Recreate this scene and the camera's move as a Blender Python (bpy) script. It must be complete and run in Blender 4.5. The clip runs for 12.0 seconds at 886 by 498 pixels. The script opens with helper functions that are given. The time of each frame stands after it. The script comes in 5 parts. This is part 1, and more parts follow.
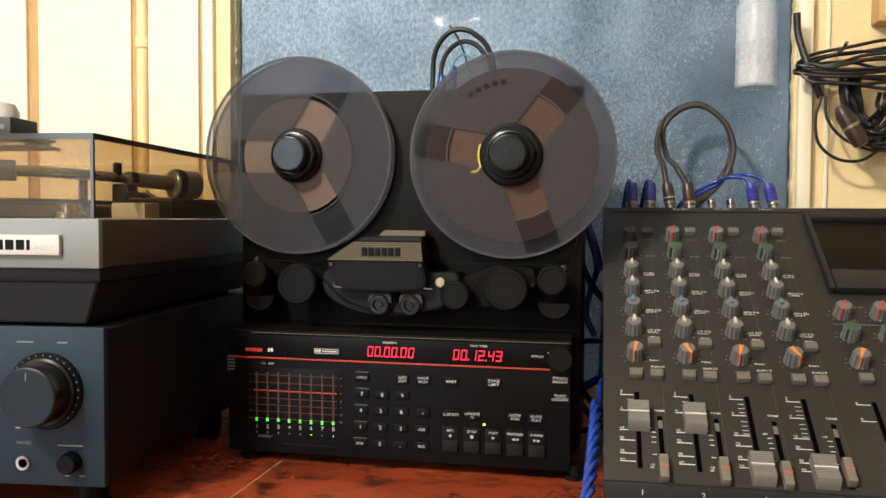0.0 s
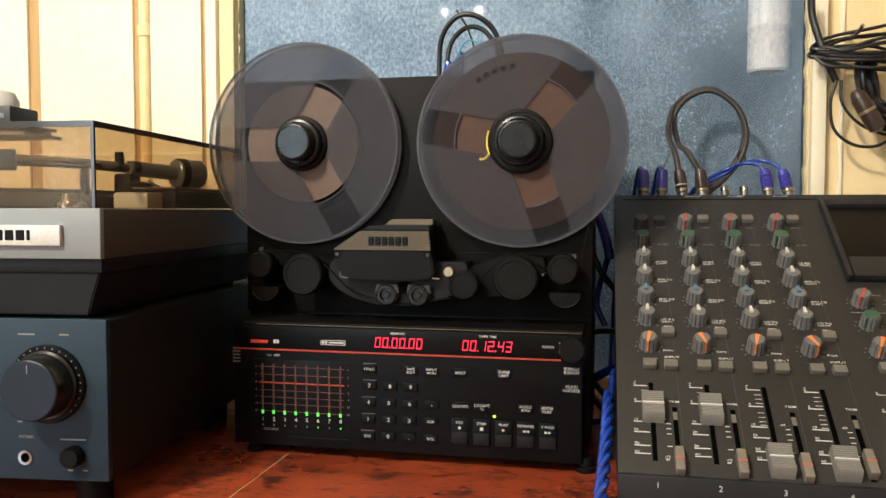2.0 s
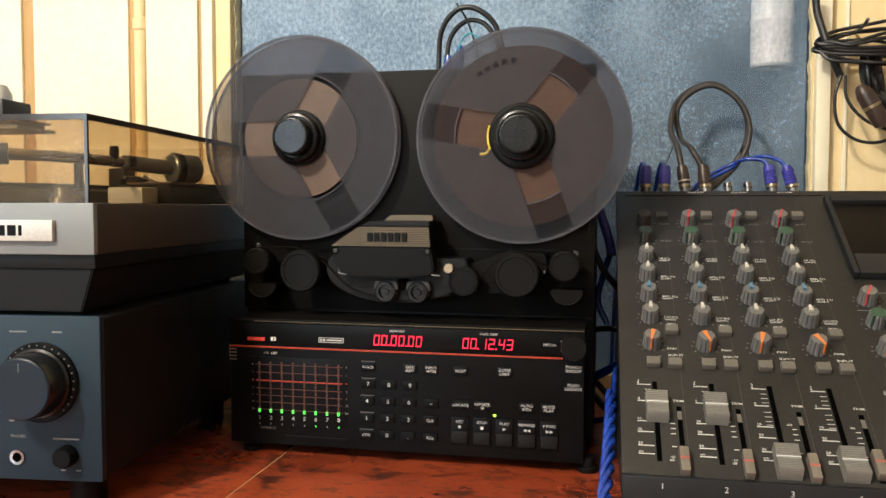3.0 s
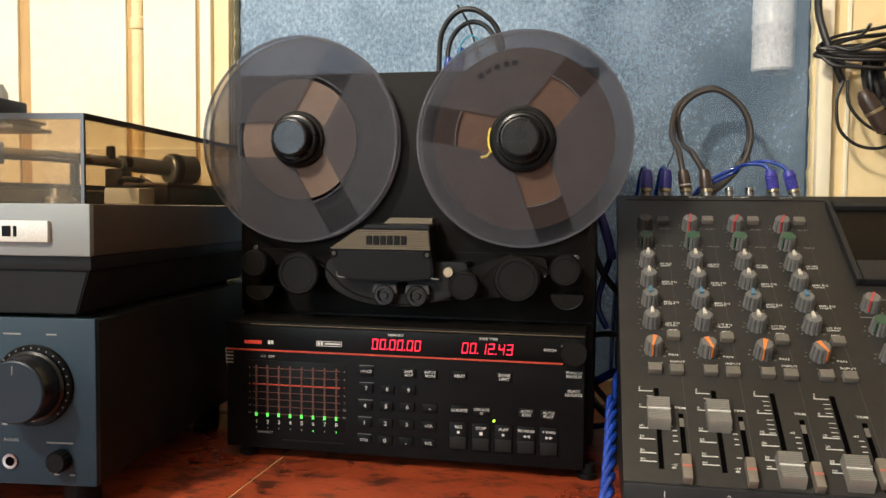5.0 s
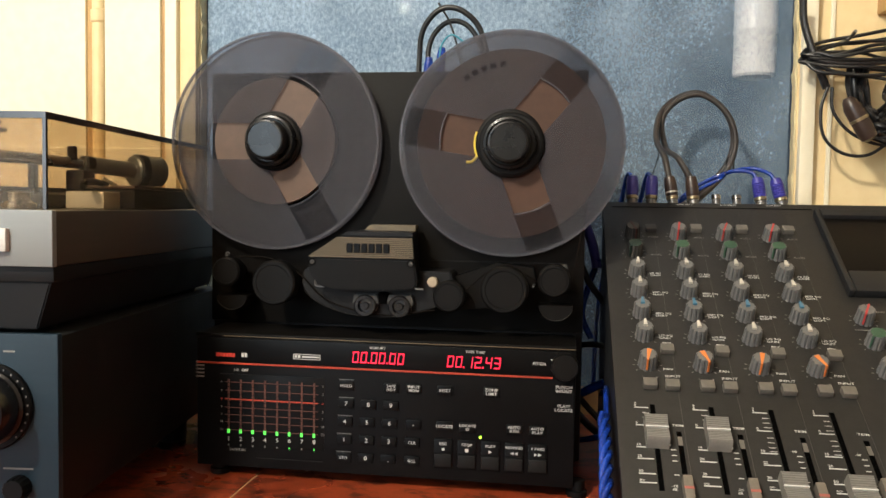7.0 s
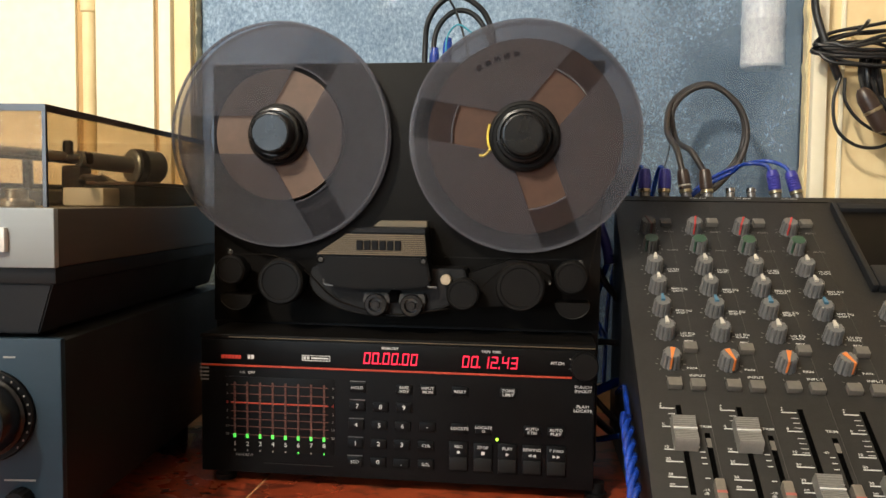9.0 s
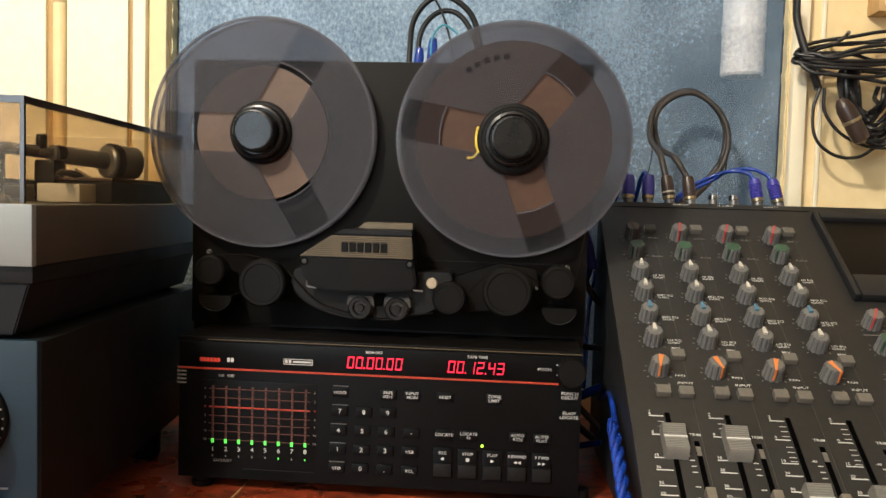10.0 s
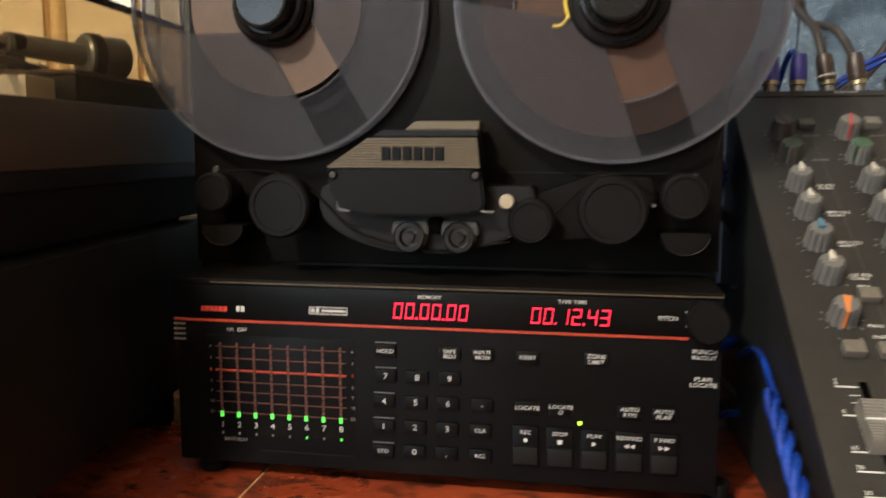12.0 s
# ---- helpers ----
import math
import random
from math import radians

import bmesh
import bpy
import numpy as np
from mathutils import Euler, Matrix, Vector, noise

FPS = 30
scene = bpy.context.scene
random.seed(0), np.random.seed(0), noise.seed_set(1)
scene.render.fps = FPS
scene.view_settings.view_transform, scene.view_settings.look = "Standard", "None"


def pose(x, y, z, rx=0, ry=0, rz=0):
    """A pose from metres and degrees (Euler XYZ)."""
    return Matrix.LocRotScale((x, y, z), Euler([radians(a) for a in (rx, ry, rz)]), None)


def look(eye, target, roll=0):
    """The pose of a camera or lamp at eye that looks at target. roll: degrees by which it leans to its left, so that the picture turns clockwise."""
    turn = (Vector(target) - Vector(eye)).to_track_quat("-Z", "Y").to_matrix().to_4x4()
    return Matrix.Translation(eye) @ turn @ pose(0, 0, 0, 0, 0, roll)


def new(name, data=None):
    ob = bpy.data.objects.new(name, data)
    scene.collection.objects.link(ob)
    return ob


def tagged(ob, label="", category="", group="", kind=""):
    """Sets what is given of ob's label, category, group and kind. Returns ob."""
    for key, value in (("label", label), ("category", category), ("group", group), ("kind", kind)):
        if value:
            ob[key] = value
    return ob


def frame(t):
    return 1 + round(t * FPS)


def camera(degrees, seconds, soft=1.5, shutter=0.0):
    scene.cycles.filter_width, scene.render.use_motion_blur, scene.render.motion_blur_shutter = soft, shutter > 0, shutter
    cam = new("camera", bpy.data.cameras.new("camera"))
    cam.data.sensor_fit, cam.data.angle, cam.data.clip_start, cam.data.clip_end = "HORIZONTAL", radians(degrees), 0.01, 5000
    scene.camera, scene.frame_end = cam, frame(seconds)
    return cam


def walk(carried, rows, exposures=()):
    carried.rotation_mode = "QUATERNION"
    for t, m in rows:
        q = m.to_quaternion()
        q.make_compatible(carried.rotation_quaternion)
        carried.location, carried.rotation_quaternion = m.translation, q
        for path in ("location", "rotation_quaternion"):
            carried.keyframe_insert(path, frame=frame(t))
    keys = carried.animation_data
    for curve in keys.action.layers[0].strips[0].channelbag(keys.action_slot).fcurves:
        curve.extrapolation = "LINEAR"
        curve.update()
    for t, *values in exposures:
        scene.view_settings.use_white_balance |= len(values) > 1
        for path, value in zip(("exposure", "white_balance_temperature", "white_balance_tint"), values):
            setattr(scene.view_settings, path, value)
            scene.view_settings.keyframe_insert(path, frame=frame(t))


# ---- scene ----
cam = camera(57.5, 12.0, shutter=0.5)
PATH = [
    (0, (0.055, 0.027, 0.99), (-0.349, 1.984, 0.916), 0.3),
    (0.5, (0.055, 0.028, 0.99), (-0.35, 1.985, 0.908), 0.3),
    (1, (0.055, 0.029, 0.989), (-0.352, 1.985, 0.901), 0.2),
    (1.5, (0.055, 0.03, 0.988), (-0.356, 1.985, 0.898), 0.1),
    (2, (0.049, 0.041, 0.987), (-0.367, 1.995, 0.892), 0.0),
    (2.5, (0.047, 0.052, 0.985), (-0.373, 2.004, 0.88), -0.0),
    (3, (0.044, 0.052, 0.986), (-0.365, 2.007, 0.883), 0.1),
    (5, (0.039, 0.058, 0.987), (-0.36, 2.016, 0.889), 0.5),
    (5.5, (0.037, 0.062, 0.987), (-0.359, 2.02, 0.89), 0.6),
    (6, (0.029, 0.068, 0.99), (-0.326, 2.034, 0.902), 1.1),
    (6.5, (0.018, 0.076, 0.993), (-0.293, 2.049, 0.891), 1.2),
    (7, (0.01, 0.085, 0.994), (-0.287, 2.061, 0.894), 0.9),
    (9, (-0.019, 0.104, 0.995), (-0.274, 2.084, 0.88), 0.6),
    (9.5, (-0.032, 0.108, 0.997), (-0.215, 2.097, 0.889), 1.2),
    (10, (-0.04, 0.112, 0.996), (-0.204, 2.102, 0.885), 1.6),
    (10.5, (-0.046, 0.12, 0.994), (-0.227, 2.109, 0.893), 1.4),
    (11, (-0.052, 0.15, 0.988), (-0.287, 2.131, 0.837), 1.1),
    (11.5, (-0.048, 0.236, 0.981), (-0.304, 2.209, 0.78), 0.1),
    (12, (-0.057, 0.294, 0.963), (-0.401, 2.248, 0.709), -0.0),
]
walk(cam, [(t, look(eye, target, roll)) for t, eye, target, roll in PATH], exposures=[(0, 0.0), (9.5, -0.06), (11, -0.15), (11.5, -0.28), (12, -0.02)])

# ---- world and lamps ----
world = bpy.data.worlds.new("world")
scene.world = world
world.use_nodes = True
sky = world.node_tree.nodes.new("ShaderNodeTexSky")
sky.sky_type, sky.sun_disc, sky.sun_elevation, sky.sun_rotation = "NISHITA", False, radians(40), radians(200)
world.node_tree.links.new(sky.outputs[0], world.node_tree.nodes["Background"].inputs[0])
world.node_tree.nodes["Background"].inputs[1].default_value = 0.15


def bulb_lamp(x, y, z, watts, colour, size):
    data = bpy.data.lights.new("bulb", "POINT")
    data.energy, data.color, data.shadow_soft_size = watts, colour, size
    ob = new("bulb", data)
    ob.location = (x, y, z)


# two small bulbs behind the camera, mirrored in the window pane, and the ceiling lamp
bulb_lamp(-0.80, -1.86, 1.98, 14, (1.0, 0.85, 0.65), 0.018)
bulb_lamp(-0.62, -1.86, 1.98, 14, (1.0, 0.85, 0.65), 0.018)
bulb_lamp(-0.75, -0.55, 2.10, 144, (1.0, 0.92, 0.78), 0.08)

# daylight through the window in the wall behind the camera
day = bpy.data.lights.new("window_daylight", "AREA")
day.shape, day.size, day.size_y, day.energy, day.color = "RECTANGLE", 1.3, 1.3, 46, (0.66, 0.84, 1.0)
new("window_daylight", day).matrix_world = look((-1.75, -3.19, 1.60), (-1.75, 0, 1.60))


# ---- materials ----
def shader(name, colour, rough=0.5, metal=0.0, tint=None, grain=60.0, amount=0.25, bump=0.0, bump_scale=400.0, coat=0.0,
           transmission=0.0, ior=1.45, rough_vary=0.12, stretch=(1, 1, 1), specular=0.5):
    """A procedural surface: two scales of colour variation, uneven gloss and fine relief."""
    m = bpy.data.materials.new(name)
    m.use_nodes = True
    nt = m.node_tree
    n, ln = nt.nodes, nt.links.new
    p = n["Principled BSDF"]
    co = n.new("ShaderNodeTexCoord")
    mp = n.new("ShaderNodeMapping")
    mp.inputs["Scale"].default_value = stretch
    ln(co.outputs["Object"], mp.inputs["Vector"])
    fine, broad = n.new("ShaderNodeTexNoise"), n.new("ShaderNodeTexNoise")
    fine.inputs["Scale"].default_value, fine.inputs["Detail"].default_value = grain * 8, 3
    broad.inputs["Scale"].default_value, broad.inputs["Detail"].default_value = grain * 0.5, 5
    ln(mp.outputs[0], fine.inputs["Vector"])
    ln(mp.outputs[0], broad.inputs["Vector"])
    add = n.new("ShaderNodeMix")
    add.inputs[0].default_value = 0.4
    ln(broad.outputs[0], add.inputs[2])
    ln(fine.outputs[0], add.inputs[3])
    ramp = n.new("ShaderNodeValToRGB")
    tint = tint or tuple(c * (1 - amount) for c in colour)
    ramp.color_ramp.elements[0].position, ramp.color_ramp.elements[1].position = 0.35, 0.65
    ramp.color_ramp.elements[0].color, ramp.color_ramp.elements[1].color = (*tint, 1), (*colour, 1)
    ln(add.outputs[0], ramp.inputs[0])
    ln(ramp.outputs[0], p.inputs["Base Color"])
    mr = n.new("ShaderNodeMapRange")
    mr.inputs["To Min"].default_value, mr.inputs["To Max"].default_value = max(0.02, rough - rough_vary), min(1, rough + rough_vary)
    ln(broad.outputs[0], mr.inputs["Value"])
    ln(mr.outputs[0], p.inputs["Roughness"])
    p.inputs["Metallic"].default_value = metal
    p.inputs["Coat Weight"].default_value = coat
    p.inputs["Transmission Weight"].default_value = transmission
    p.inputs["IOR"].default_value = ior
    p.inputs["Specular IOR Level"].default_value = specular
    if bump:
        tex, bp = n.new("ShaderNodeTexNoise"), n.new("ShaderNodeBump")
        tex.inputs["Scale"].default_value, tex.inputs["Detail"].default_value = bump_scale, 2
        bp.inputs["Strength"].default_value, bp.inputs["Distance"].default_value = bump, 0.001
        ln(mp.outputs[0], tex.inputs["Vector"])
        ln(tex.outputs[0], bp.inputs["Height"])
        ln(bp.outputs[0], p.inputs["Normal"])
    return m


def clear(name, tint, opacity, rough=0.05, body=(0.1, 0.1, 0.1), dust=0.3):
    """A thin smoked sheet: tinted see-through, dusty body and gloss."""
    m = bpy.data.materials.new(name)
    m.use_nodes = True
    n, ln = m.node_tree.nodes, m.node_tree.links.new
    p = n["Principled BSDF"]
    p.inputs["Base Color"].default_value = (*body, 1)
    p.inputs["Roughness"].default_value = rough
    p.inputs["Specular IOR Level"].default_value = 0.3
    tr = n.new("ShaderNodeBsdfTransparent")
    tr.inputs[0].default_value = (*tint, 1)
    mix = n.new("ShaderNodeMixShader")
    co, tex, mr = n.new("ShaderNodeTexCoord"), n.new("ShaderNodeTexNoise"), n.new("ShaderNodeMapRange")
    tex.inputs["Scale"].default_value, tex.inputs["Detail"].default_value = 30, 6
    mr.inputs["To Min"].default_value, mr.inputs["To Max"].default_value = opacity * (1 - dust), opacity * (1 + dust)
    ln(co.outputs["Object"], tex.inputs["Vector"])
    ln(tex.outputs[0], mr.inputs["Value"])
    ln(mr.outputs[0], mix.inputs[0])
    ln(tr.outputs[0], mix.inputs[1])
    ln(p.outputs[0], mix.inputs[2])
    ln(mix.outputs[0], n["Material Output"].inputs["Surface"])
    return m


def glow(name, colour, strength):
    m = bpy.data.materials.new(name)
    m.use_nodes = True
    p = m.node_tree.nodes["Principled BSDF"]
    p.inputs["Base Color"].default_value = (*colour, 1)
    p.inputs["Emission Color"].default_value = (*colour, 1)
    p.inputs["Emission Strength"].default_value = strength
    return m


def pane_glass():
    """Window glass under bluish dust with specks and streaks, painted brighter towards the upper left."""
    m = bpy.data.materials.new("dusty_glass")
    m.use_nodes = True
    n, ln = m.node_tree.nodes, m.node_tree.links.new
    p = n["Principled BSDF"]
    co = n.new("ShaderNodeTexCoord")
    fine, cloud, speck = n.new("ShaderNodeTexNoise"), n.new("ShaderNodeTexNoise"), n.new("ShaderNodeTexNoise")
    grainy = n.new("ShaderNodeMapping")
    grainy.inputs["Scale"].default_value = (1, 1, 0.7)
    ln(co.outputs["Object"], grainy.inputs[0])
    fine.inputs["Roughness"].default_value = 0.75
    for tex, s, d in ((fine, 230, 8), (cloud, 9, 5), (speck, 620, 2)):
        tex.inputs["Scale"].default_value, tex.inputs["Detail"].default_value = s, d
        ln(grainy.outputs[0], tex.inputs["Vector"])
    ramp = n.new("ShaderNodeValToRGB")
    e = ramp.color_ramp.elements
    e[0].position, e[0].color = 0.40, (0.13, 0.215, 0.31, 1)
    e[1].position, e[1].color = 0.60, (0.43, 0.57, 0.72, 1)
    mix = n.new("ShaderNodeMix")
    mix.inputs[0].default_value = 0.36
    ln(fine.outputs[0], mix.inputs[2])
    ln(cloud.outputs[0], mix.inputs[3])
    ln(mix.outputs[0], ramp.inputs[0])
    spots = n.new("ShaderNodeValToRGB")
    spots.color_ramp.elements[0].position, spots.color_ramp.elements[1].position = 0.62, 0.72
    spots.color_ramp.elements[1].color = (0.26, 0.26, 0.26, 1)
    ln(speck.outputs[0], spots.inputs[0])
    pale = n.new("ShaderNodeMix")
    pale.data_type = "RGBA"
    ln(spots.outputs[0], pale.inputs[0])
    ln(ramp.outputs[0], pale.inputs[6])
    pale.inputs[7].default_value = (0.6, 0.66, 0.68, 1)
    ln(pale.outputs[2], p.inputs["Base Color"])
    p.inputs["Roughness"].default_value, p.inputs["Coat Weight"].default_value, p.inputs["Coat Roughness"].default_value = 0.6, 0.15, 0.02
    tl, tr = n.new("ShaderNodeBsdfTranslucent"), n.new("ShaderNodeBsdfTransparent")
    ln(pale.outputs[2], tl.inputs[0])
    m1, m2 = n.new("ShaderNodeMixShader"), n.new("ShaderNodeMixShader")
    m1.inputs[0].default_value = 0.30
    ln(p.outputs[0], m1.inputs[1])
    ln(tl.outputs[0], m1.inputs[2])
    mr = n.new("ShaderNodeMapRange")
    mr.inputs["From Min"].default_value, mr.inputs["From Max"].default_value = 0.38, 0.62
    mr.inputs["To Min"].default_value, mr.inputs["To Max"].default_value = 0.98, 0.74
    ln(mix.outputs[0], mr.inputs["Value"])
    # extra pale cover towards the upper left paints in the brighter light there
    sep, light_fade, left, both = n.new("ShaderNodeSeparateXYZ"), n.new("ShaderNodeMapRange"), n.new("ShaderNodeMapRange"), n.new("ShaderNodeMath")
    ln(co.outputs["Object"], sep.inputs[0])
    light_fade.inputs["From Min"].default_value, light_fade.inputs["From Max"].default_value = 0.75, 1.30
    light_fade.inputs["To Min"].default_value, light_fade.inputs["To Max"].default_value = 0.30, 0.80
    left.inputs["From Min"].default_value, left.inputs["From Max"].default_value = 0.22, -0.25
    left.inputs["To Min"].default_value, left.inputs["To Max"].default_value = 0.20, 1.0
    ln(sep.outputs[2], light_fade.inputs["Value"])
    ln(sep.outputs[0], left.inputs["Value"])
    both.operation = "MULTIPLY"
    ln(light_fade.outputs[0], both.inputs[0])
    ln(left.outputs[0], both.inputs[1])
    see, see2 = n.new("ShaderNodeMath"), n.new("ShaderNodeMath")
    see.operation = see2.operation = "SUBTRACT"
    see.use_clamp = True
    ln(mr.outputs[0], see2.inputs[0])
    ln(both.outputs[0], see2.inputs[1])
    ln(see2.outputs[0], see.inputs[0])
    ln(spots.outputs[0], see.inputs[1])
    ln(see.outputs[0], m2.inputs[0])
    ln(m1.outputs[0], m2.inputs[1])
    ln(tr.outputs[0], m2.inputs[2])
    ln(m2.outputs[0], n["Material Output"].inputs["Surface"])
    return m


def lacquer():
    """Red-orange lacquered table top with dark brown blotches."""
    m = shader("red_lacquer", (0.36, 0.066, 0.024), 0.3, tint=(0.21, 0.032, 0.012), grain=22, coat=0.3)
    n, ln = m.node_tree.nodes, m.node_tree.links.new
    p = n["Principled BSDF"]
    old = p.inputs["Base Color"].links[0].from_socket
    tex, ramp, mix = n.new("ShaderNodeTexNoise"), n.new("ShaderNodeValToRGB"), n.new("ShaderNodeMix")
    tex.inputs["Scale"].default_value, tex.inputs["Detail"].default_value, tex.inputs["Roughness"].default_value = 38, 8, 0.7
    co = n.new("ShaderNodeTexCoord")
    mp = n.new("ShaderNodeMapping")
    mp.inputs["Scale"].default_value = (1, 1.8, 1)
    ln(co.outputs["Object"], mp.inputs[0])
    ln(mp.outputs[0], tex.inputs["Vector"])
    ramp.color_ramp.elements[0].position, ramp.color_ramp.elements[1].position = 0.50, 0.60
    ln(tex.outputs[0], ramp.inputs[0])
    mix.data_type = "RGBA"
    ln(ramp.outputs[0], mix.inputs[0])
    ln(old, mix.inputs[6])
    mix.inputs[7].default_value = (0.06, 0.016, 0.01, 1)
    ln(mix.outputs[2], p.inputs["Base Color"])
    return m


CREAM = shader("cream_paint", (0.82, 0.66, 0.38), 0.45, tint=(0.76, 0.58, 0.31), grain=9, bump=0.15, bump_scale=120)
CREAM_PALE = shader("pale_cream_paint", (0.86, 0.80, 0.63), 0.4, tint=(0.82, 0.74, 0.54), grain=9, bump=0.15, bump_scale=120)
TAN = shader("tan_wood_edge", (0.52, 0.34, 0.15), 0.55, tint=(0.40, 0.24, 0.09), grain=14, stretch=(1, 1, 0.15))
PUTTY = shader("yellowed_putty", (0.66, 0.58, 0.36), 0.7, tint=(0.46, 0.40, 0.25), grain=70, bump=0.6, bump_scale=200)
PLASTER = shader("plaster", (0.60, 0.56, 0.50), 0.85, grain=6, bump=0.2, bump_scale=90)
OUTER = shader("outer_wall", (0.082, 0.112, 0.155), 0.85, tint=(0.028, 0.045, 0.070), grain=34, bump=0.4, bump_scale=60)
FLOORING = shader("floor_boards", (0.25, 0.15, 0.08), 0.5, grain=10)
PVC = shader("white_pvc", (0.88, 0.85, 0.82), 0.35, tint=(0.84, 0.76, 0.72), grain=12)
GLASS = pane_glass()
TABLE = lacquer()
SEAM = shader("seam_filler", (0.45, 0.22, 0.10), 0.6)
BLACK = shader("black_enamel", (0.0088, 0.0085, 0.0088), 0.5, amount=0.3, grain=40, bump=0.12, bump_scale=900, specular=0.22)
BLACK_DEEP = shader("deep_black_plastic", (0.0090, 0.0092, 0.0105), 0.5, amount=0.2, grain=40, specular=0.2)
PLATE = shader("black_deck_plate", (0.0044, 0.0038, 0.0034), 0.5, amount=0.2, grain=30, bump=0.1, bump_scale=900, specular=0.12)
PANEL = shader("black_panel", (0.0040, 0.0039, 0.0043), 0.45, amount=0.3, grain=40, bump=0.05, bump_scale=900, specular=0.13)
KEY = shader("black_key", (0.0028, 0.0028, 0.0030), 0.4, amount=0.2, specular=0.15)
KEY_GREY = shader("grey_key", (0.0080, 0.0076, 0.0074), 0.5, amount=0.2, specular=0.2)
RUBBER = shader("black_rubber", (0.004, 0.004, 0.004), 0.55, amount=0.3, specular=0.2)
CAP = shader("matt_black_cap", (0.0056, 0.0052, 0.0050), 0.42, amount=0.2, specular=0.14)
HUB = shader("satin_black_hub", (0.0060, 0.0062, 0.0068), 0.28, amount=0.2, specular=0.35)
PRINT = shader("white_print", (0.60, 0.60, 0.58), 0.6, amount=0.1)
PRINT_DIM = shader("worn_print", (0.24, 0.235, 0.225), 0.6, amount=0.4)
RED_PRINT = shader("red_print", (0.60, 0.05, 0.03), 0.5)
ORANGE_LINE = shader("orange_line", (0.42, 0.05, 0.022), 0.45)
GRID = shader("dull_red_grid", (0.11, 0.040, 0.028), 0.6, amount=0.4)
GOLD = shader("brushed_gold", (0.132, 0.102, 0.064), 0.45, metal=0.4, amount=0.2, grain=40, stretch=(0.1, 1, 1))
CHROME = shader("worn_chrome", (0.40, 0.38, 0.36), 0.25, metal=1.0, amount=0.15)
STEEL = shader("dull_steel", (0.20, 0.195, 0.19), 0.4, metal=0.8)
IVORY = shader("ivory_button", (0.40, 0.33, 0.235), 0.45)
TAPE = shader("brown_tape", (0.008, 0.006, 0.005), 0.8, tint=(0.006, 0.005, 0.004), grain=30, specular=0.05)
TAPE_EDGE = shader("tape_pack_side", (0.105, 0.064, 0.044), 0.6, tint=(0.078, 0.048, 0.034), grain=15)
TAPE_DARK = shader("dark_tape_pack_side", (0.075, 0.042, 0.030), 0.6, tint=(0.055, 0.032, 0.024), grain=15, specular=0.2)
SMOKE_DARK = clear("dark_smoked_patch", (0.73, 0.72, 0.73), 0.05, 0.46, (0.13, 0.13, 0.145), 0.08)
SMOKE_RIM = clear("smoked_rim", (0.62, 0.62, 0.65), 0.22, 0.10, (0.27, 0.275, 0.31), 0.08)
SMOKE = clear("smoked_plastic", (0.72, 0.71, 0.72), 0.118, 0.46, (0.185, 0.187, 0.215), 0.08)
YELLOW = shader("yellow_leader", (0.75, 0.55, 0.05), 0.5)
RED_LED = glow("red_digit", (1.0, 0.02, 0.06), 2.2)
GREEN_LED = glow("green_led", (0.10, 0.85, 0.10), 0.8)
SPRING_LED = glow("play_led", (0.45, 1.0, 0.05), 2.5)
SILVER = shader("silver_fascia", (0.22, 0.235, 0.24), 0.5, metal=0.2, tint=(0.205, 0.22, 0.225), grain=30, stretch=(0.06, 1, 1))
SATIN = shader("satin_badge", (0.60, 0.59, 0.56), 0.4, metal=0.1)
LID = clear("smoked_lid", (0.87, 0.80, 0.69), 0.10, 0.06, (0.36, 0.34, 0.31), 0.3)
AMP_BLUE = shader("slate_blue_fascia", (0.0135, 0.029, 0.044), 0.45, metal=0.1, tint=(0.011, 0.0245, 0.038), grain=40, stretch=(0.08, 1, 1), specular=0.35)
KNOB_BLUE = shader("dark_slate_knob", (0.009, 0.017, 0.028), 0.4, metal=0.2, amount=0.15)
MIXER = shader("charcoal_enamel", (0.0262, 0.0245, 0.0230), 0.46, tint=(0.0195, 0.0184, 0.0172), grain=18, bump=0.2, bump_scale=1200, specular=0.27)
MIXER_EDGE = shader("charcoal_edge", (0.0165, 0.0170, 0.0185), 0.45, specular=0.3)
SLOT = shader("slot_black", (0.0015, 0.0015, 0.0015), 0.9, specular=0.02)
KNOB = shader("grey_knob", (0.138, 0.137, 0.134), 0.42, tint=(0.102, 0.102, 0.100), grain=60)
# own dark grey of small parts; also paints shade on the mixer's first channel
DARK_AND_SHADED = shader("dark_grey_and_shaded", (0.045, 0.042, 0.038), 0.5)
BUTTON = shader("taupe_button", (0.135, 0.124, 0.108), 0.42, amount=0.2)
FADER = shader("grey_fader", (0.185, 0.178, 0.160), 0.38, tint=(0.145, 0.138, 0.124), grain=60)
TRIM_CAP = shader("taupe_trim", (0.165, 0.145, 0.120), 0.45)
P_RED = shader("red_mark", (0.50, 0.05, 0.045), 0.5)
P_GREEN = shader("green_mark", (0.036, 0.088, 0.052), 0.5)
# red and green pointer colours with the reel's shadow painted in
SHADED_RED = shader("shaded_red_mark", (0.06, 0.018, 0.016), 0.5)
SHADED_GREEN = shader("shaded_green_mark", (0.018, 0.036, 0.026), 0.5)
DARK_CHROME = shader("dark_chrome", (0.050, 0.050, 0.054), 0.22, metal=0.9, amount=0.3)
P_WHITE = shader("white_mark", (0.56, 0.53, 0.46), 0.5)
P_BLUE = shader("blue_mark", (0.07, 0.19, 0.29), 0.5)
P_ORANGE = shader("orange_mark", (0.75, 0.22, 0.05), 0.5)
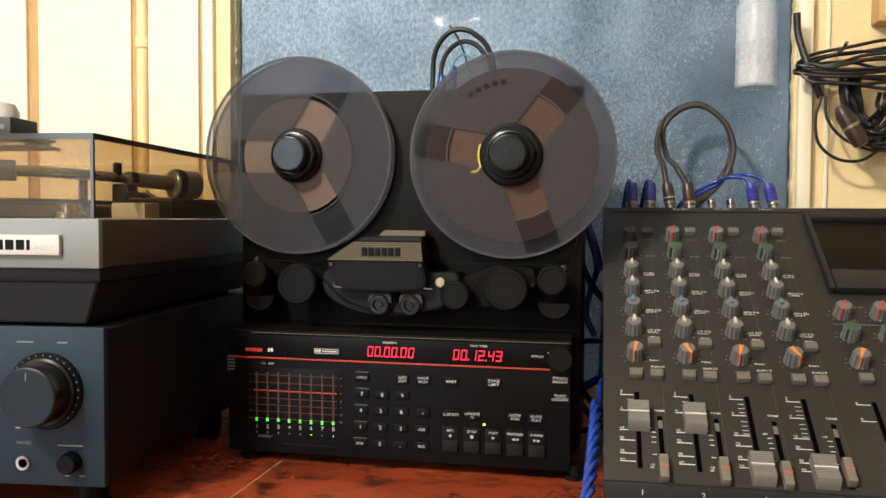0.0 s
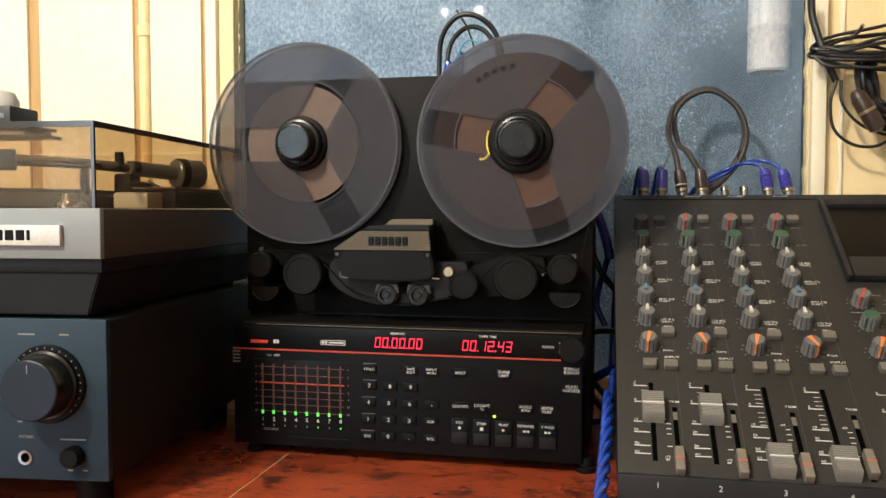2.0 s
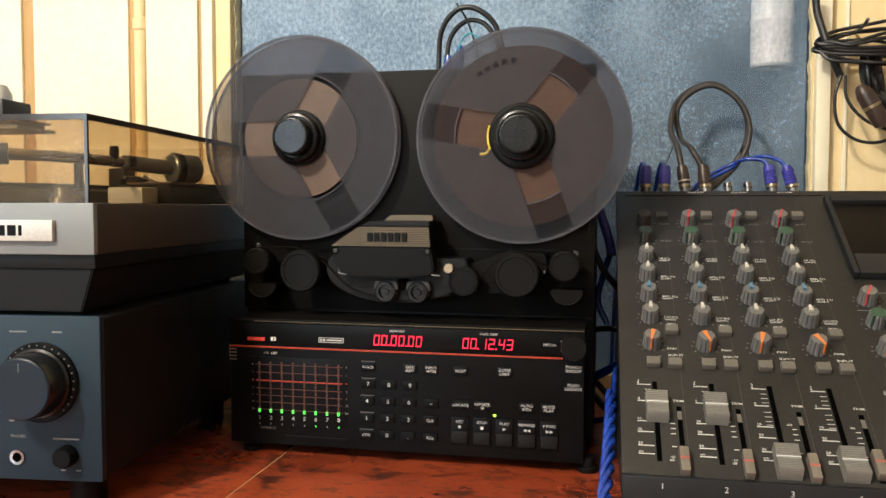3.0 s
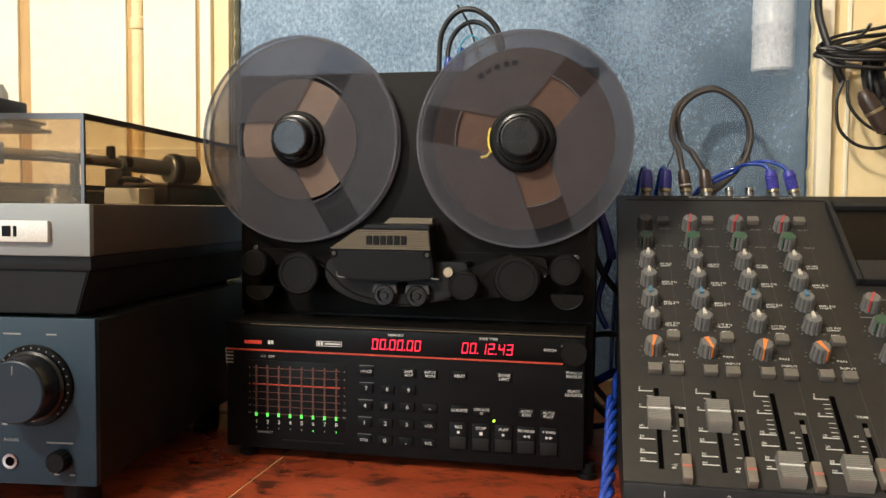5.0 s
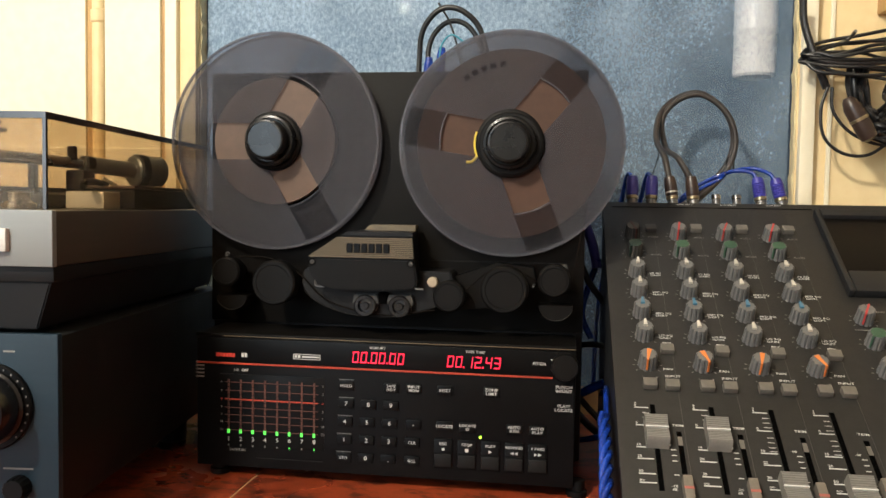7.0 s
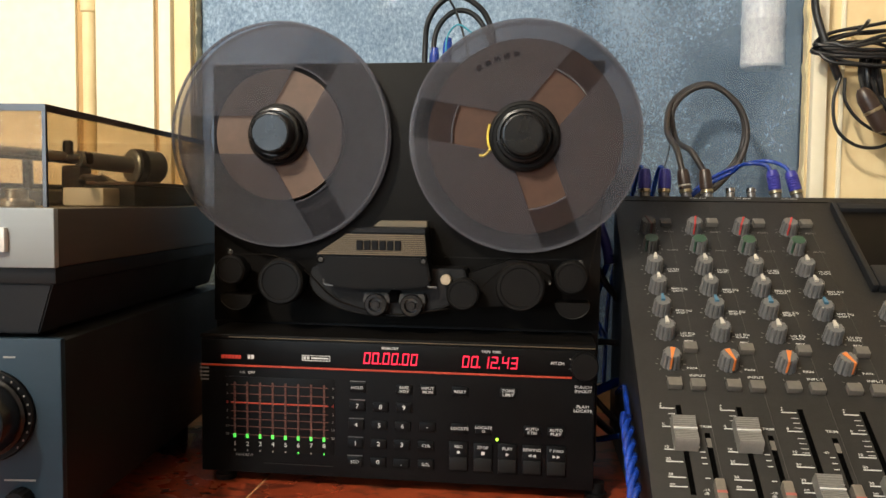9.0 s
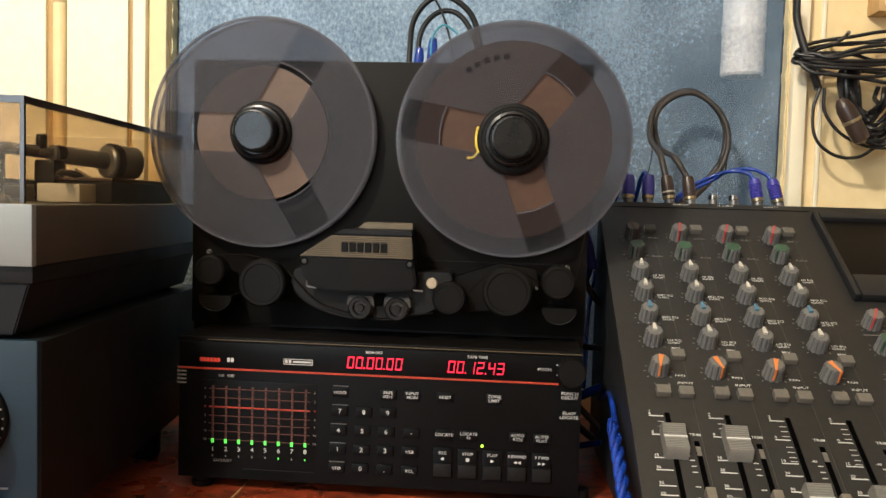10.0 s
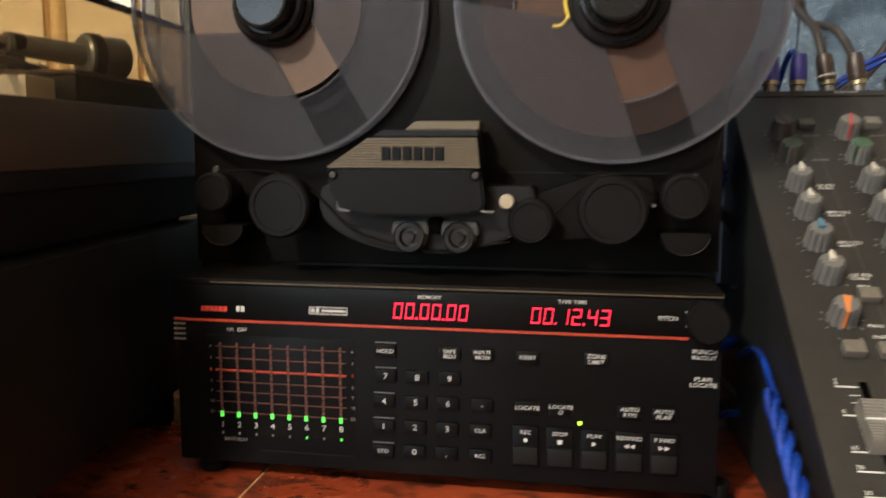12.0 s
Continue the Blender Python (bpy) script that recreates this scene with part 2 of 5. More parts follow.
WINDOW_BLACK = shader("smoked_meter_window", (0.006, 0.005, 0.0045), 0.35, amount=0.2, specular=0.12)
CABLE = shader("black_cable", (0.014, 0.014, 0.015), 0.42, amount=0.3)
CABLE_GREY = shader("brown_black_cable", (0.035, 0.029, 0.027), 0.5)
CABLE_BLUE = shader("blue_translucent_cable", (0.012, 0.062, 0.42), 0.18, tint=(0.004, 0.014, 0.12), grain=50, coat=0.8)
CABLE_TEAL = shader("teal_wire", (0.03, 0.30, 0.40), 0.4)
PLUG_BLUE = shader("violet_blue_plug", (0.042, 0.042, 0.30), 0.35)
PLUG_BROWN = shader("brown_plug", (0.045, 0.028, 0.022), 0.35)
BRASS = shader("brass_ring", (0.50, 0.42, 0.27), 0.3, metal=0.9)


# ---- building blocks ----
def mesh_of(name, bm, material, smooth=True):
    me = bpy.data.meshes.new(name)
    bm.normal_update()
    bm.to_mesh(me)
    bm.free()
    me.materials.append(material)
    if smooth:
        for p in me.polygons:
            p.use_smooth = True
        me.set_sharp_from_angle(angle=radians(35))
    return me


def part(name, bm, material, parent=None, label="", xf=None):
    if xf is not None:
        bm.transform(xf)
    ob = new(name, mesh_of(name, bm, material))
    if parent is not None:
        ob.parent = parent
    return tagged(ob, label)


def thing(name, m, label, category, group="", kind=""):
    ob = new(name)
    ob.empty_display_size = 0.02
    ob.matrix_basis = m
    return tagged(ob, label, category, group, kind)


def bx(x0, x1, y0, y1, z0, z1, bevel=0.0, bm=None, seg=2):
    one = bmesh.new()
    bmesh.ops.create_cube(one, size=1, matrix=Matrix.Translation(((x0 + x1) / 2, (y0 + y1) / 2, (z0 + z1) / 2)) @ Matrix.Diagonal((x1 - x0, y1 - y0, z1 - z0, 1)))
    if bevel:
        bmesh.ops.bevel(one, geom=one.edges[:], offset=bevel, segments=seg, affect="EDGES", profile=0.6)
    return join(bm, one)


def join(bm, one):
    if bm is None:
        return one
    me = bpy.data.meshes.new("tmp")
    one.to_mesh(me)
    one.free()
    bm.from_mesh(me)
    bpy.data.meshes.remove(me)
    return bm


def lathe(profile, seg=32, flute=0.0, count=0, bm=None, xf=None, cap=True):
    """Turns (radius, height) about z; flute cuts count grooves of that depth into the wall."""
    one = bmesh.new()
    rings = []
    for r, h in profile:
        ring = []
        for i in range(seg):
            a = 2 * math.pi * i / seg
            k = r - (flute * (0.5 - 0.5 * math.cos(count * a)) ** 6 if count else 0)
            ring.append(one.verts.new((max(k, 1e-5) * math.cos(a), max(k, 1e-5) * math.sin(a), h)))
        rings.append(ring)
    for a, b in zip(rings, rings[1:]):
        for i in range(seg):
            one.faces.new((a[i], a[(i + 1) % seg], b[(i + 1) % seg], b[i]))
    if cap:
        one.faces.new(reversed(rings[0]))
        one.faces.new(rings[-1])
    if xf is not None:
        one.transform(xf)
    return join(bm, one)


def prism(poly, y0, y1, bevel=0.0, bm=None):
    """Extrudes a polygon of (x, z) from y0 (front) to y1 (back)."""
    one = bmesh.new()
    front = [one.verts.new((x, y0, z)) for x, z in poly]
    back = [one.verts.new((x, y1, z)) for x, z in poly]
    k = len(poly)
    one.faces.new(front)
    one.faces.new(back[::-1])
    for i in range(k):
        one.faces.new((front[i], back[i], back[(i + 1) % k], front[(i + 1) % k]))
    bmesh.ops.recalc_face_normals(one, faces=one.faces[:])
    if bevel:
        bmesh.ops.bevel(one, geom=one.edges[:], offset=bevel, segments=2, affect="EDGES")
    return join(bm, one)


def spline(points, steps=10):
    pts = [Vector(p) for p in points]
    pts = [2 * pts[0] - pts[1]] + pts + [2 * pts[-1] - pts[-2]]
    out = []
    for i in range(1, len(pts) - 2):
        a, b, c, d = pts[i - 1:i + 3]
        for s in range(steps):
            t = s / steps
            out.append(0.5 * (2 * b + (c - a) * t + (2 * a - 5 * b + 4 * c - d) * t * t + (3 * b - a - 3 * c + d) * t ** 3))
    return out + [pts[-2]]


def tube(points, radius, seg=10, steps=10, bm=None):
    one = bmesh.new()
    path = spline(points, steps)
    side = Vector((0.3, 0.5, 0.8)).normalized()
    rings = []
    for i, p in enumerate(path):
        d = (path[min(i + 1, len(path) - 1)] - path[max(i - 1, 0)]).normalized()
        side = (side - d * side.dot(d)).normalized()
        up = d.cross(side)
        rings.append([one.verts.new(p + radius * (math.cos(2 * math.pi * k / seg) * side + math.sin(2 * math.pi * k / seg) * up)) for k in range(seg)])
    for a, b in zip(rings, rings[1:]):
        for i in range(seg):
            one.faces.new((a[i], a[(i + 1) % seg], b[(i + 1) % seg], b[i]))
    one.faces.new(rings[0][::-1])
    one.faces.new(rings[-1])
    return join(bm, one)


def words(body, size, material, parent, m, name="lettering", align="CENTER", wide=1.0):
    """Flat printed letters; they lie in the xy plane of m."""
    cu = bpy.data.curves.new("tmp", "FONT")
    cu.body, cu.size, cu.align_x, cu.align_y, cu.extrude = body, size, align, "CENTER", 0.00004
    cu.resolution_u = 2
    cu.offset = size * 0.004
    cu.space_line = 0.95
    ob = bpy.data.objects.new("tmp", cu)
    scene.collection.objects.link(ob)
    bpy.context.view_layer.update()
    me = bpy.data.meshes.new_from_object(ob.evaluated_get(bpy.context.evaluated_depsgraph_get()))
    bpy.data.objects.remove(ob)
    bpy.data.curves.remove(cu)
    me.transform(m @ Matrix.Diagonal((wide, 1, 1, 1)))
    me.materials.clear()
    me.materials.append(material)
    out = new(name, me)
    out.parent = parent
    return out




def at_front(x, y, z):
    return pose(x, y, z, 90)


# ---- room ----
WALL_Y, PANE = 1.08, (-0.4625, 0.2735, 0.775, 1.75)


def slab(name, x0, x1, y0, y1, z0, z1, material, label, category="wall"):
    return tagged(part(name, bx(x0, x1, y0, y1, z0, z1), material), label, category, kind="structure")


slab("floor", -2.6, 2.4, -3.2, 1.2, -0.1, 0, FLOORING, "brown boarded floor of the room", "floor")
slab("ceiling", -2.6, 2.4, -3.2, 1.104, 2.5, 2.6, PLASTER, "pale plaster ceiling", "ceiling")
slab("wall_south", -1.05, 2.4, -3.3, -3.2, 0, 2.5, PLASTER, "pale plaster wall behind the camera")
slab("wall_south_corner", -2.6, -2.45, -3.3, -3.2, 0, 2.5, PLASTER, "pale plaster wall beside the far window")
slab("wall_south_below", -2.45, -1.05, -3.3, -3.2, 0, 0.9, PLASTER, "pale plaster wall under the far window")
slab("wall_south_above", -2.45, -1.05, -3.3, -3.2, 2.3, 2.5, PLASTER, "pale plaster wall above the far window")
slab("wall_west", -2.7, -2.6, -3.2, 1.2, 0, 2.5, PLASTER, "pale plaster side wall")
slab("wall_east", 2.4, 2.5, -3.2, 1.2, 0, 2.5, PLASTER, "pale plaster side wall")
slab("wall_north", -2.6, PANE[0], WALL_Y, 1.104, 0, 2.5, CREAM, "cream painted wooden wall beside the window")
slab("wall_north_right", PANE[1], 2.4, WALL_Y, 1.104, 0, 2.5, CREAM, "cream painted wall beside the window")
slab("wall_north_below", PANE[0], PANE[1], WALL_Y, 1.104, 0, PANE[2], CREAM, "cream painted wall under the window")
slab("wall_north_above", PANE[0], PANE[1], WALL_Y, 1.104, PANE[3], 2.5, CREAM, "cream painted wall above the window")
slab("outer_wall", -2.6, 2.4, 1.80, 1.90, -0.5, 1.85, OUTER, "grey-blue outer wall across the narrow yard")
slab("ground", -2.6, 2.4, 1.104, 1.80, -0.6, -0.5, OUTER, "grey ground of the narrow yard", "ground")


def board(name, x0, x1, proud, material, label, bevel=0.004):
    return tagged(part(name, bx(x0, x1, WALL_Y - proud, WALL_Y, 0.76, 2.45, bevel), material), label, "trim", kind="structure")


board("trim_a", -0.485, -0.4630, 0.008, CREAM, "cream jamb board beside the window pane", 0.002)
board("trim_b", -0.5022, -0.4852, 0.016, CREAM_PALE, "pale cream moulding beside the window", 0.004)
board("trim_c", -0.5080, -0.5024, 0.010, TAN, "tan wooden edge strip", 0.001)
board("trim_d", -0.586, -0.5082, 0.014, CREAM_PALE, "broad pale cream board", 0.003)
board("trim_e", -0.612, -0.604, 0.010, TAN, "tan wooden strip beside the pipe", 0.001)
board("trim_j", -0.762, -0.6122, 0.014, CREAM_PALE, "broad pale cream board", 0.003)
board("trim_f", -0.781, -0.7622, 0.010, TAN, "tan wooden strip between boards", 0.002)
board("trim_g", -1.30, -0.7812, 0.014, CREAM_PALE, "broad pale cream board", 0.003)
board("trim_h", 0.2740, 0.2905, 0.014, CREAM_PALE, "pale cream bead beside the window pane", 0.004)
board("trim_i", 0.3060, 0.3110, 0.004, CREAM_PALE, "narrow raised cream strip", 0.0015)

pipe = thing("wall_pipe", pose(-0.5955, WALL_Y - 0.010, 0.763), "thin cream painted pipe running up the boards", "pipe")
part("tube", lathe([(0.0085, 0), (0.0085, 1.6)], 20), CREAM, pipe)
part("collar", lathe([(0.0085, 0), (0.0105, 0.002), (0.0105, 0.016), (0.0085, 0.018)], 20), CREAM, pipe, xf=pose(0, 0, 0.465))

win = thing("window_1", pose(0, WALL_Y, 0), "fixed window with dusty blue-grey glass", "window", kind="structure")
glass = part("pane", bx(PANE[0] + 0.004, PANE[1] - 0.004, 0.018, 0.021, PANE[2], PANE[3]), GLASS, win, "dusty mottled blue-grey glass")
glass.visible_shadow = False
random.seed(4)
for x, s in ((PANE[0], 1), (PANE[1], -1)):
    inner, z = [], PANE[2]
    while z < PANE[3]:
        inner.append((x + s * random.choice((0.001, 0.0014, 0.002, 0.003)) * random.uniform(0.7, 1.2), z))
        z += random.uniform(0.003, 0.012)
    part("putty", prism([(x, PANE[2])] + inner + [(x, PANE[3])], 0.004, 0.0178), PUTTY, win, "ragged yellowed putty bead")

drain = thing("drain_pipe", pose(0.2385, 1.146, 0.035), "white plastic drain pipe behind the dusty glass", "pipe")
part("tube", lathe([(0.0222, 1.16), (0.0222, 2.4)], 32), PVC, drain)
part("socket", lathe([(0.0215, 1.132), (0.0235, 1.128), (0.0258, 1.131), (0.0254, 1.18), (0.0266, 1.183), (0.0266, 1.187), (0.0256, 1.190), (0.0258, 1.232), (0.0225, 1.236)], 32, cap=False), PVC, drain)

switch = thing("wall_box", pose(0.3555, WALL_Y, 1.221), "tan wooden box fixed to the cream wall", "box")
part("body", bx(0, 0.09, -0.03, 0, 0, 0.12, 0.003), TAN, switch)
part("cover", bx(0.006, 0.084, -0.034, -0.0302, 0.006, 0.114, 0.002), CREAM, switch)

# ---- table ----
table = thing("table", pose(0, 0, 0), "red-orange lacquered table with dark blotches", "table")
for x0, x1 in ((-1.3, -0.2625), (-0.2605, 0.95)):
    part("board", bx(x0, x1, 0.28, 1.06, 0.715, 0.75, 0.0012), TABLE, table)
part("seam", bx(-0.2625, -0.2605, 0.28, 1.06, 0.716, 0.7492), SEAM, table, "pale filled joint")
for x in (-1.22, 0.87):
    for y in (0.34, 0.99):
        part("leg", bx(x - 0.03, x + 0.03, y - 0.03, y + 0.03, 0, 0.715, 0.003), TABLE, table)

# ---- tape recorder ----
deck = thing("tape_recorder", pose(-0.147, 0.765, 0.75), "black open-reel tape recorder standing upright on the table", "tape recorder")
PLATE_Y = 0.063                   # the transport plate stands back from the control panel
part("body", bx(-0.182, 0.1752, PLATE_Y + 0.004, 0.205, 0.012, 0.3700, 0.003), BLACK, deck)
part("deck_plate", bx(-0.1822, 0.1754, PLATE_Y, PLATE_Y + 0.0038, 0.132, 0.3705, 0.0015), PLATE, deck)
part("ledge", bx(-0.168, 0.1690, -0.001, PLATE_Y + 0.002, 0.1265, 0.1300, 0.0008), PLATE, deck)
# gold strip puts the highlight of the ledge's bevel into colour
part("edge_highlight", bx(-0.142, 0.1685, -0.0016, -0.0006, 0.1274, 0.1281), GOLD, deck, "thin gold strip painted as a highlight on the edge")
part("control_panel", bx(-0.1675, 0.1690, 0.0, PLATE_Y + 0.004, 0.0095, 0.1265, 0.0016), PANEL, deck)
part("display_strip", bx(-0.1668, 0.1682, -0.0008, 0.001, 0.1045, 0.1255, 0.0004), KEY, deck, "glossy black display strip")
part("accent_line", bx(-0.1672, 0.1500, -0.0012, 0.001, 0.1024, 0.1038), ORANGE_LINE, deck, "orange accent line")
for x in (-0.15, 0.172):
    part("foot", lathe([(0.0085, 0), (0.0092, 0.0015), (0.0092, 0.005), (0.007, 0.0055), (0.007, 0.014)], 24), RUBBER, deck, xf=pose(x, 0.012, 0))
for x in (-0.15, 0.15):
    part("foot", lathe([(0.011, 0), (0.012, 0.002), (0.012, 0.008), (0.009, 0.014)], 24), RUBBER, deck, xf=pose(x, 0.16, 0))

SEGMENTS = {"0": "abcdef", "1": "bc", "2": "abged", "3": "abgcd", "4": "fgbc", "5": "afgcd", "6": "afgedc", "7": "abc", "8": "abcdefg", "9": "abcdfg"}


def digit(bm, ch, x, z, w=0.0056, h=0.0098, t=0.0011):
    bars = {"a": (0, w, h - t, h), "g": (0, w, h / 2 - t / 2, h / 2 + t / 2), "d": (0, w, 0, t), "f": (0, t, h / 2, h), "b": (w - t, w, h / 2, h), "e": (0, t, 0, h / 2), "c": (w - t, w, 0, h / 2)}
    for k in SEGMENTS[ch]:
        x0, x1, z0, z1 = bars[k]
        lean = 0.0011
        prism([(x + x0 + 0.0003 + lean * z0 / h, z + z0 + 0.0002), (x + x1 - 0.0003 + lean * z0 / h, z + z0 + 0.0002), (x + x1 - 0.0003 + lean * z1 / h, z + z1 - 0.0002), (x + x0 + 0.0003 + lean * z1 / h, z + z1 - 0.0002)], -0.0014, -0.0009, bm=bm)


for text, x in (("00.00.00", -0.0238), ("00.12.43", 0.0597)):
    for ch in text:
        if ch == ".":
            part("digit_point", bx(x - 0.0004, x + 0.0006, -0.0014, -0.0009, 0.1086, 0.0001 + 0.1096), RED_LED, deck)
            x += 0.0018
        else:
            bm = bmesh.new()
            digit(bm, ch, x, 0.1086)
            part("digit", bm, RED_LED, deck, "glowing red display digit")
            x += 0.0073


def label_at(text, x, z, size=0.0031, material=PRINT, y=-0.0002, align="CENTER", wide=1.0):
    return words(text, size * 1.06, material, deck, at_front(x, y, z), align=align, wide=wide * 1.12)


label_at("MEMORY", -0.001, 0.1222, 0.003, PRINT, -0.001)
label_at("TAPE TIME", 0.084, 0.1222, 0.003, PRINT, -0.001)
label_at("PITCH", 0.1385, 0.1145, 0.0033, PRINT, -0.001)
label_at("+", 0.1485, 0.1185, 0.003, PRINT, -0.001)
label_at("-", 0.1485, 0.1105, 0.003, PRINT, -0.001)
label_at("PUNCH\nIN/OUT", 0.1595, 0.0937, 0.0034, PRINT, align="CENTER")
label_at("PLAY/\nLOCATE", 0.1595, 0.0775, 0.0034, PRINT, align="CENTER")
label_at("NR", -0.1300, 0.0972, 0.0031, PRINT_DIM)
label_at("OFF", -0.1220, 0.0972, 0.0031)
label_at("SAFE/RDY", -0.1285, 0.0250, 0.0031, PRINT_DIM)
# maker's mark and model as plain bars, noise-reduction mark as plain outline
for i in range(6):
    part("maker_mark", bx(-0.1488 + i * 0.0030, -0.1463 + i * 0.0030, -0.0012, -0.0006, 0.1090, 0.1122), RED_PRINT, deck, "plain red bar")
bm = bx(-0.1250, -0.1229, -0.0012, -0.0006, 0.1092, 0.1128)
bx(-0.1220, -0.1197, -0.0012, -0.0006, 0.1092, 0.1128, bm=bm)
part("model_mark", bm, PRINT, deck, "plain pale bars")
bm = bmesh.new()
for x0, x1, z0, z1 in ((-0.077, -0.0525, 0.1136, 0.1141), (-0.077, -0.0525, 0.1094, 0.1099), (-0.077, -0.0765, 0.1094, 0.1141), (-0.053, -0.0525, 0.1094, 0.1141), (-0.0757, -0.0736, 0.1106, 0.1130), (-0.0727, -0.0706, 0.1106, 0.1130), (-0.0690, -0.054, 0.1111, 0.1124)):
    bx(x0, x1, -0.0012, -0.0006, z0, z1, bm=bm)
part("noise_mark", bm, PRINT, deck, "small pale outlined mark")
bm = bmesh.new()
for i in range(5):
    bx(-0.1685, -0.1605, -0.0004, 0.0004, 0.0895 + i * 0.0033, 0.0907 + i * 0.0033, bm=bm)
part("side_lettering", bm, PRINT_DIM, deck, "blurred small print as bars")

# level meter
COLS = [-0.1370 + 0.01133 * i for i in range(8)]
ROWS_Z = [0.0862, 0.0786, 0.0708, 0.0633, 0.0567, 0.0501, 0.0430]
part("meter_window", bx(-0.1465, -0.0485, -0.0004, 0.001, 0.0290, 0.0935, 0.0002), KEY, deck, "dark level meter window")
for z in ROWS_Z:
    red = abs(z - 0.0708) < 0.001
    part("scale_line", bx(-0.1405, -0.0540, -0.0010, -0.0003, z - (0.0006 if red else 0.0003), z + (0.0006 if red else 0.0003)), ORANGE_LINE if red else GRID, deck)
CELL = mesh_of("meter_cell", bx(-0.0008, 0.0008, -0.0013, -0.0003, 0, 0.0027), GRID)
LIT = mesh_of("meter_cell", bx(-0.0010, 0.0010, -0.0016, -0.0004, -0.0002, 0.0031), GREEN_LED)
for i, x in enumerate(COLS):
    for k in range(14):
        lit = k == 0
        c = new("meter_cell", LIT if lit else CELL)
        c.parent, c.location = deck, (x, 0, 0.0405 + k * 0.0035)
        tagged(c, "lit green meter cell" if lit else "unlit dull red meter cell")
for i, x in enumerate(COLS):
    label_at(str(i + 1), x, 0.0346 + 0.0002 * i, 0.0050, PRINT, -0.0005)
    part("ready_led", bx(x - 0.0005, x + 0.0005, -0.001, -0.0003, 0.0285, 0.0300), GREEN_LED if i in (5, 7) else PRINT_DIM, deck)
for z, s in zip(ROWS_Z, ("6", "3", "0", "3", "7", "10", "20")):
    for x in (-0.1438, -0.0500):
        label_at(s, x, z, 0.0027, RED_PRINT if s == "0" else PRINT_DIM, -0.0005)
part("panel_slit", bx(-0.111, -0.050, -0.0006, 0.001, 0.0183, 0.0190), KEY_GREY, deck)


def key_mesh(w, h, deep):
    me = mesh_of("key", bx(-w / 2, w / 2, -deep, 0, -h / 2, h / 2, 0.0007), KEY)
    return me


SMALL, LONG = key_mesh(0.0135, 0.0080, 0.0022), key_mesh(0.0160, 0.0250, 0.0020)
grey_me = mesh_of("key_face", bx(-0.0075, 0.0075, -0.0034, 0, -0.0055, 0.0055, 0.0008), KEY_GREY)


def key(x, z, text, size=0.0031, me=SMALL, rise=0.0, y=-0.0023):
    k = new("key", me)
    k.parent, k.location = deck, (x, 0.0005, z)
    if text:
        words(text, size * 1.06, PRINT, k, at_front(0, y, rise), wide=1.12)
    return k


for x, z, s, size in ((-0.030, 0.0870, "HOLD", 0.0032), (0.010, 0.0870, "SAFE\n/RDY", 0.0032), (0.030, 0.0872, "INPUT\nMON", 0.0032), (0.058, 0.0870, "RESET", 0.0032), (0.098, 0.0877, "ZONE\nLIMIT", 0.0034),
                      (-0.030, 0.0712, "7", 0.0050), (-0.010, 0.0712, "8", 0.0050), (0.010, 0.0715, "9", 0.0050),
                      (-0.031, 0.0552, "4", 0.0050), (-0.011, 0.0555, "5", 0.0050), (0.009, 0.0557, "6", 0.0050), (0.030, 0.0560, "-", 0.0055),
                      (-0.0315, 0.0392, "1", 0.0050), (-0.0115, 0.0396, "2", 0.0050), (0.0085, 0.0398, "3", 0.0050), (0.029, 0.0400, "CLR", 0.0033),
                      (-0.032, 0.0232, "STO", 0.0033), (-0.012, 0.0238, "0", 0.0050), (0.008, 0.0240, ".", 0.0060), (0.029, 0.0240, "RCL", 0.0033),
                      (0.058, 0.0560, "LOCATE", 0.0033), (0.078, 0.0560, "LOCATE\nO", 0.0032), (0.118, 0.0567, "AUTO\nRTN", 0.0033), (0.1375, 0.0565, "AUTO\nPLAY", 0.0033)):
    key(x + (0.0014 if x < 0.04 else 0.0006), z + 0.0010, s, size)
for x, z in ((-0.030, 0.0923), (-0.030, 0.0765), (-0.031, 0.0605), (-0.0315, 0.0445), (-0.032, 0.0285)):
    part("key_edge", bx(x - 0.0052, x + 0.0080, -0.0012, 0.0, z + 0.0007, z + 0.0012), STEEL, deck, "thin pale edge above a key")
for x, s, sign in ((0.057, "REC", "dot"), (0.0775, "STOP", "square"), (0.0978, "PLAY", "play"), (0.118, "REWIND", "back"), (0.138, "F FWD", "fwd")):
    k = key(x + 0.0008, 0.0333, "", me=LONG)
    words(s, 0.0035, PRINT, k, at_front(0, -0.0022, 0.0085), wide=1.1)
    bm = bmesh.new()
    tri = lambda cx, d: prism([(cx - d * 0.0014, 0.0023), (cx + d * 0.0014, 0.0037), (cx - d * 0.0014, 0.0051)], -0.0022, -0.0018, bm=bm)
    if sign == "dot":
        lathe([(0.0013, 0), (0.0013, 0.0003)], 12, bm=bm, xf=at_front(0, -0.0019, 0.0037))
    elif sign == "square":
        bx(-0.0014, 0.0014, -0.0022, -0.0018, 0.0023, 0.0051, bm=bm)
    elif sign == "play":
        tri(0, 1)
    else:
        for c in (-0.0017, 0.0017):
            tri(c, 1 if sign == "fwd" else -1)
    part("symbol", bm, PRINT, k)
    face = new("key_face", grey_me)
    face.parent, face.location = k, (0, 0.0, -0.0058)
part("play_led", lathe([(0.0011, 0), (0.0011, 0.0012), (0.0006, 0.0018)], 16), SPRING_LED, deck, "lit yellow-green lamp", at_front(0.0898, 0.0, 0.0490))
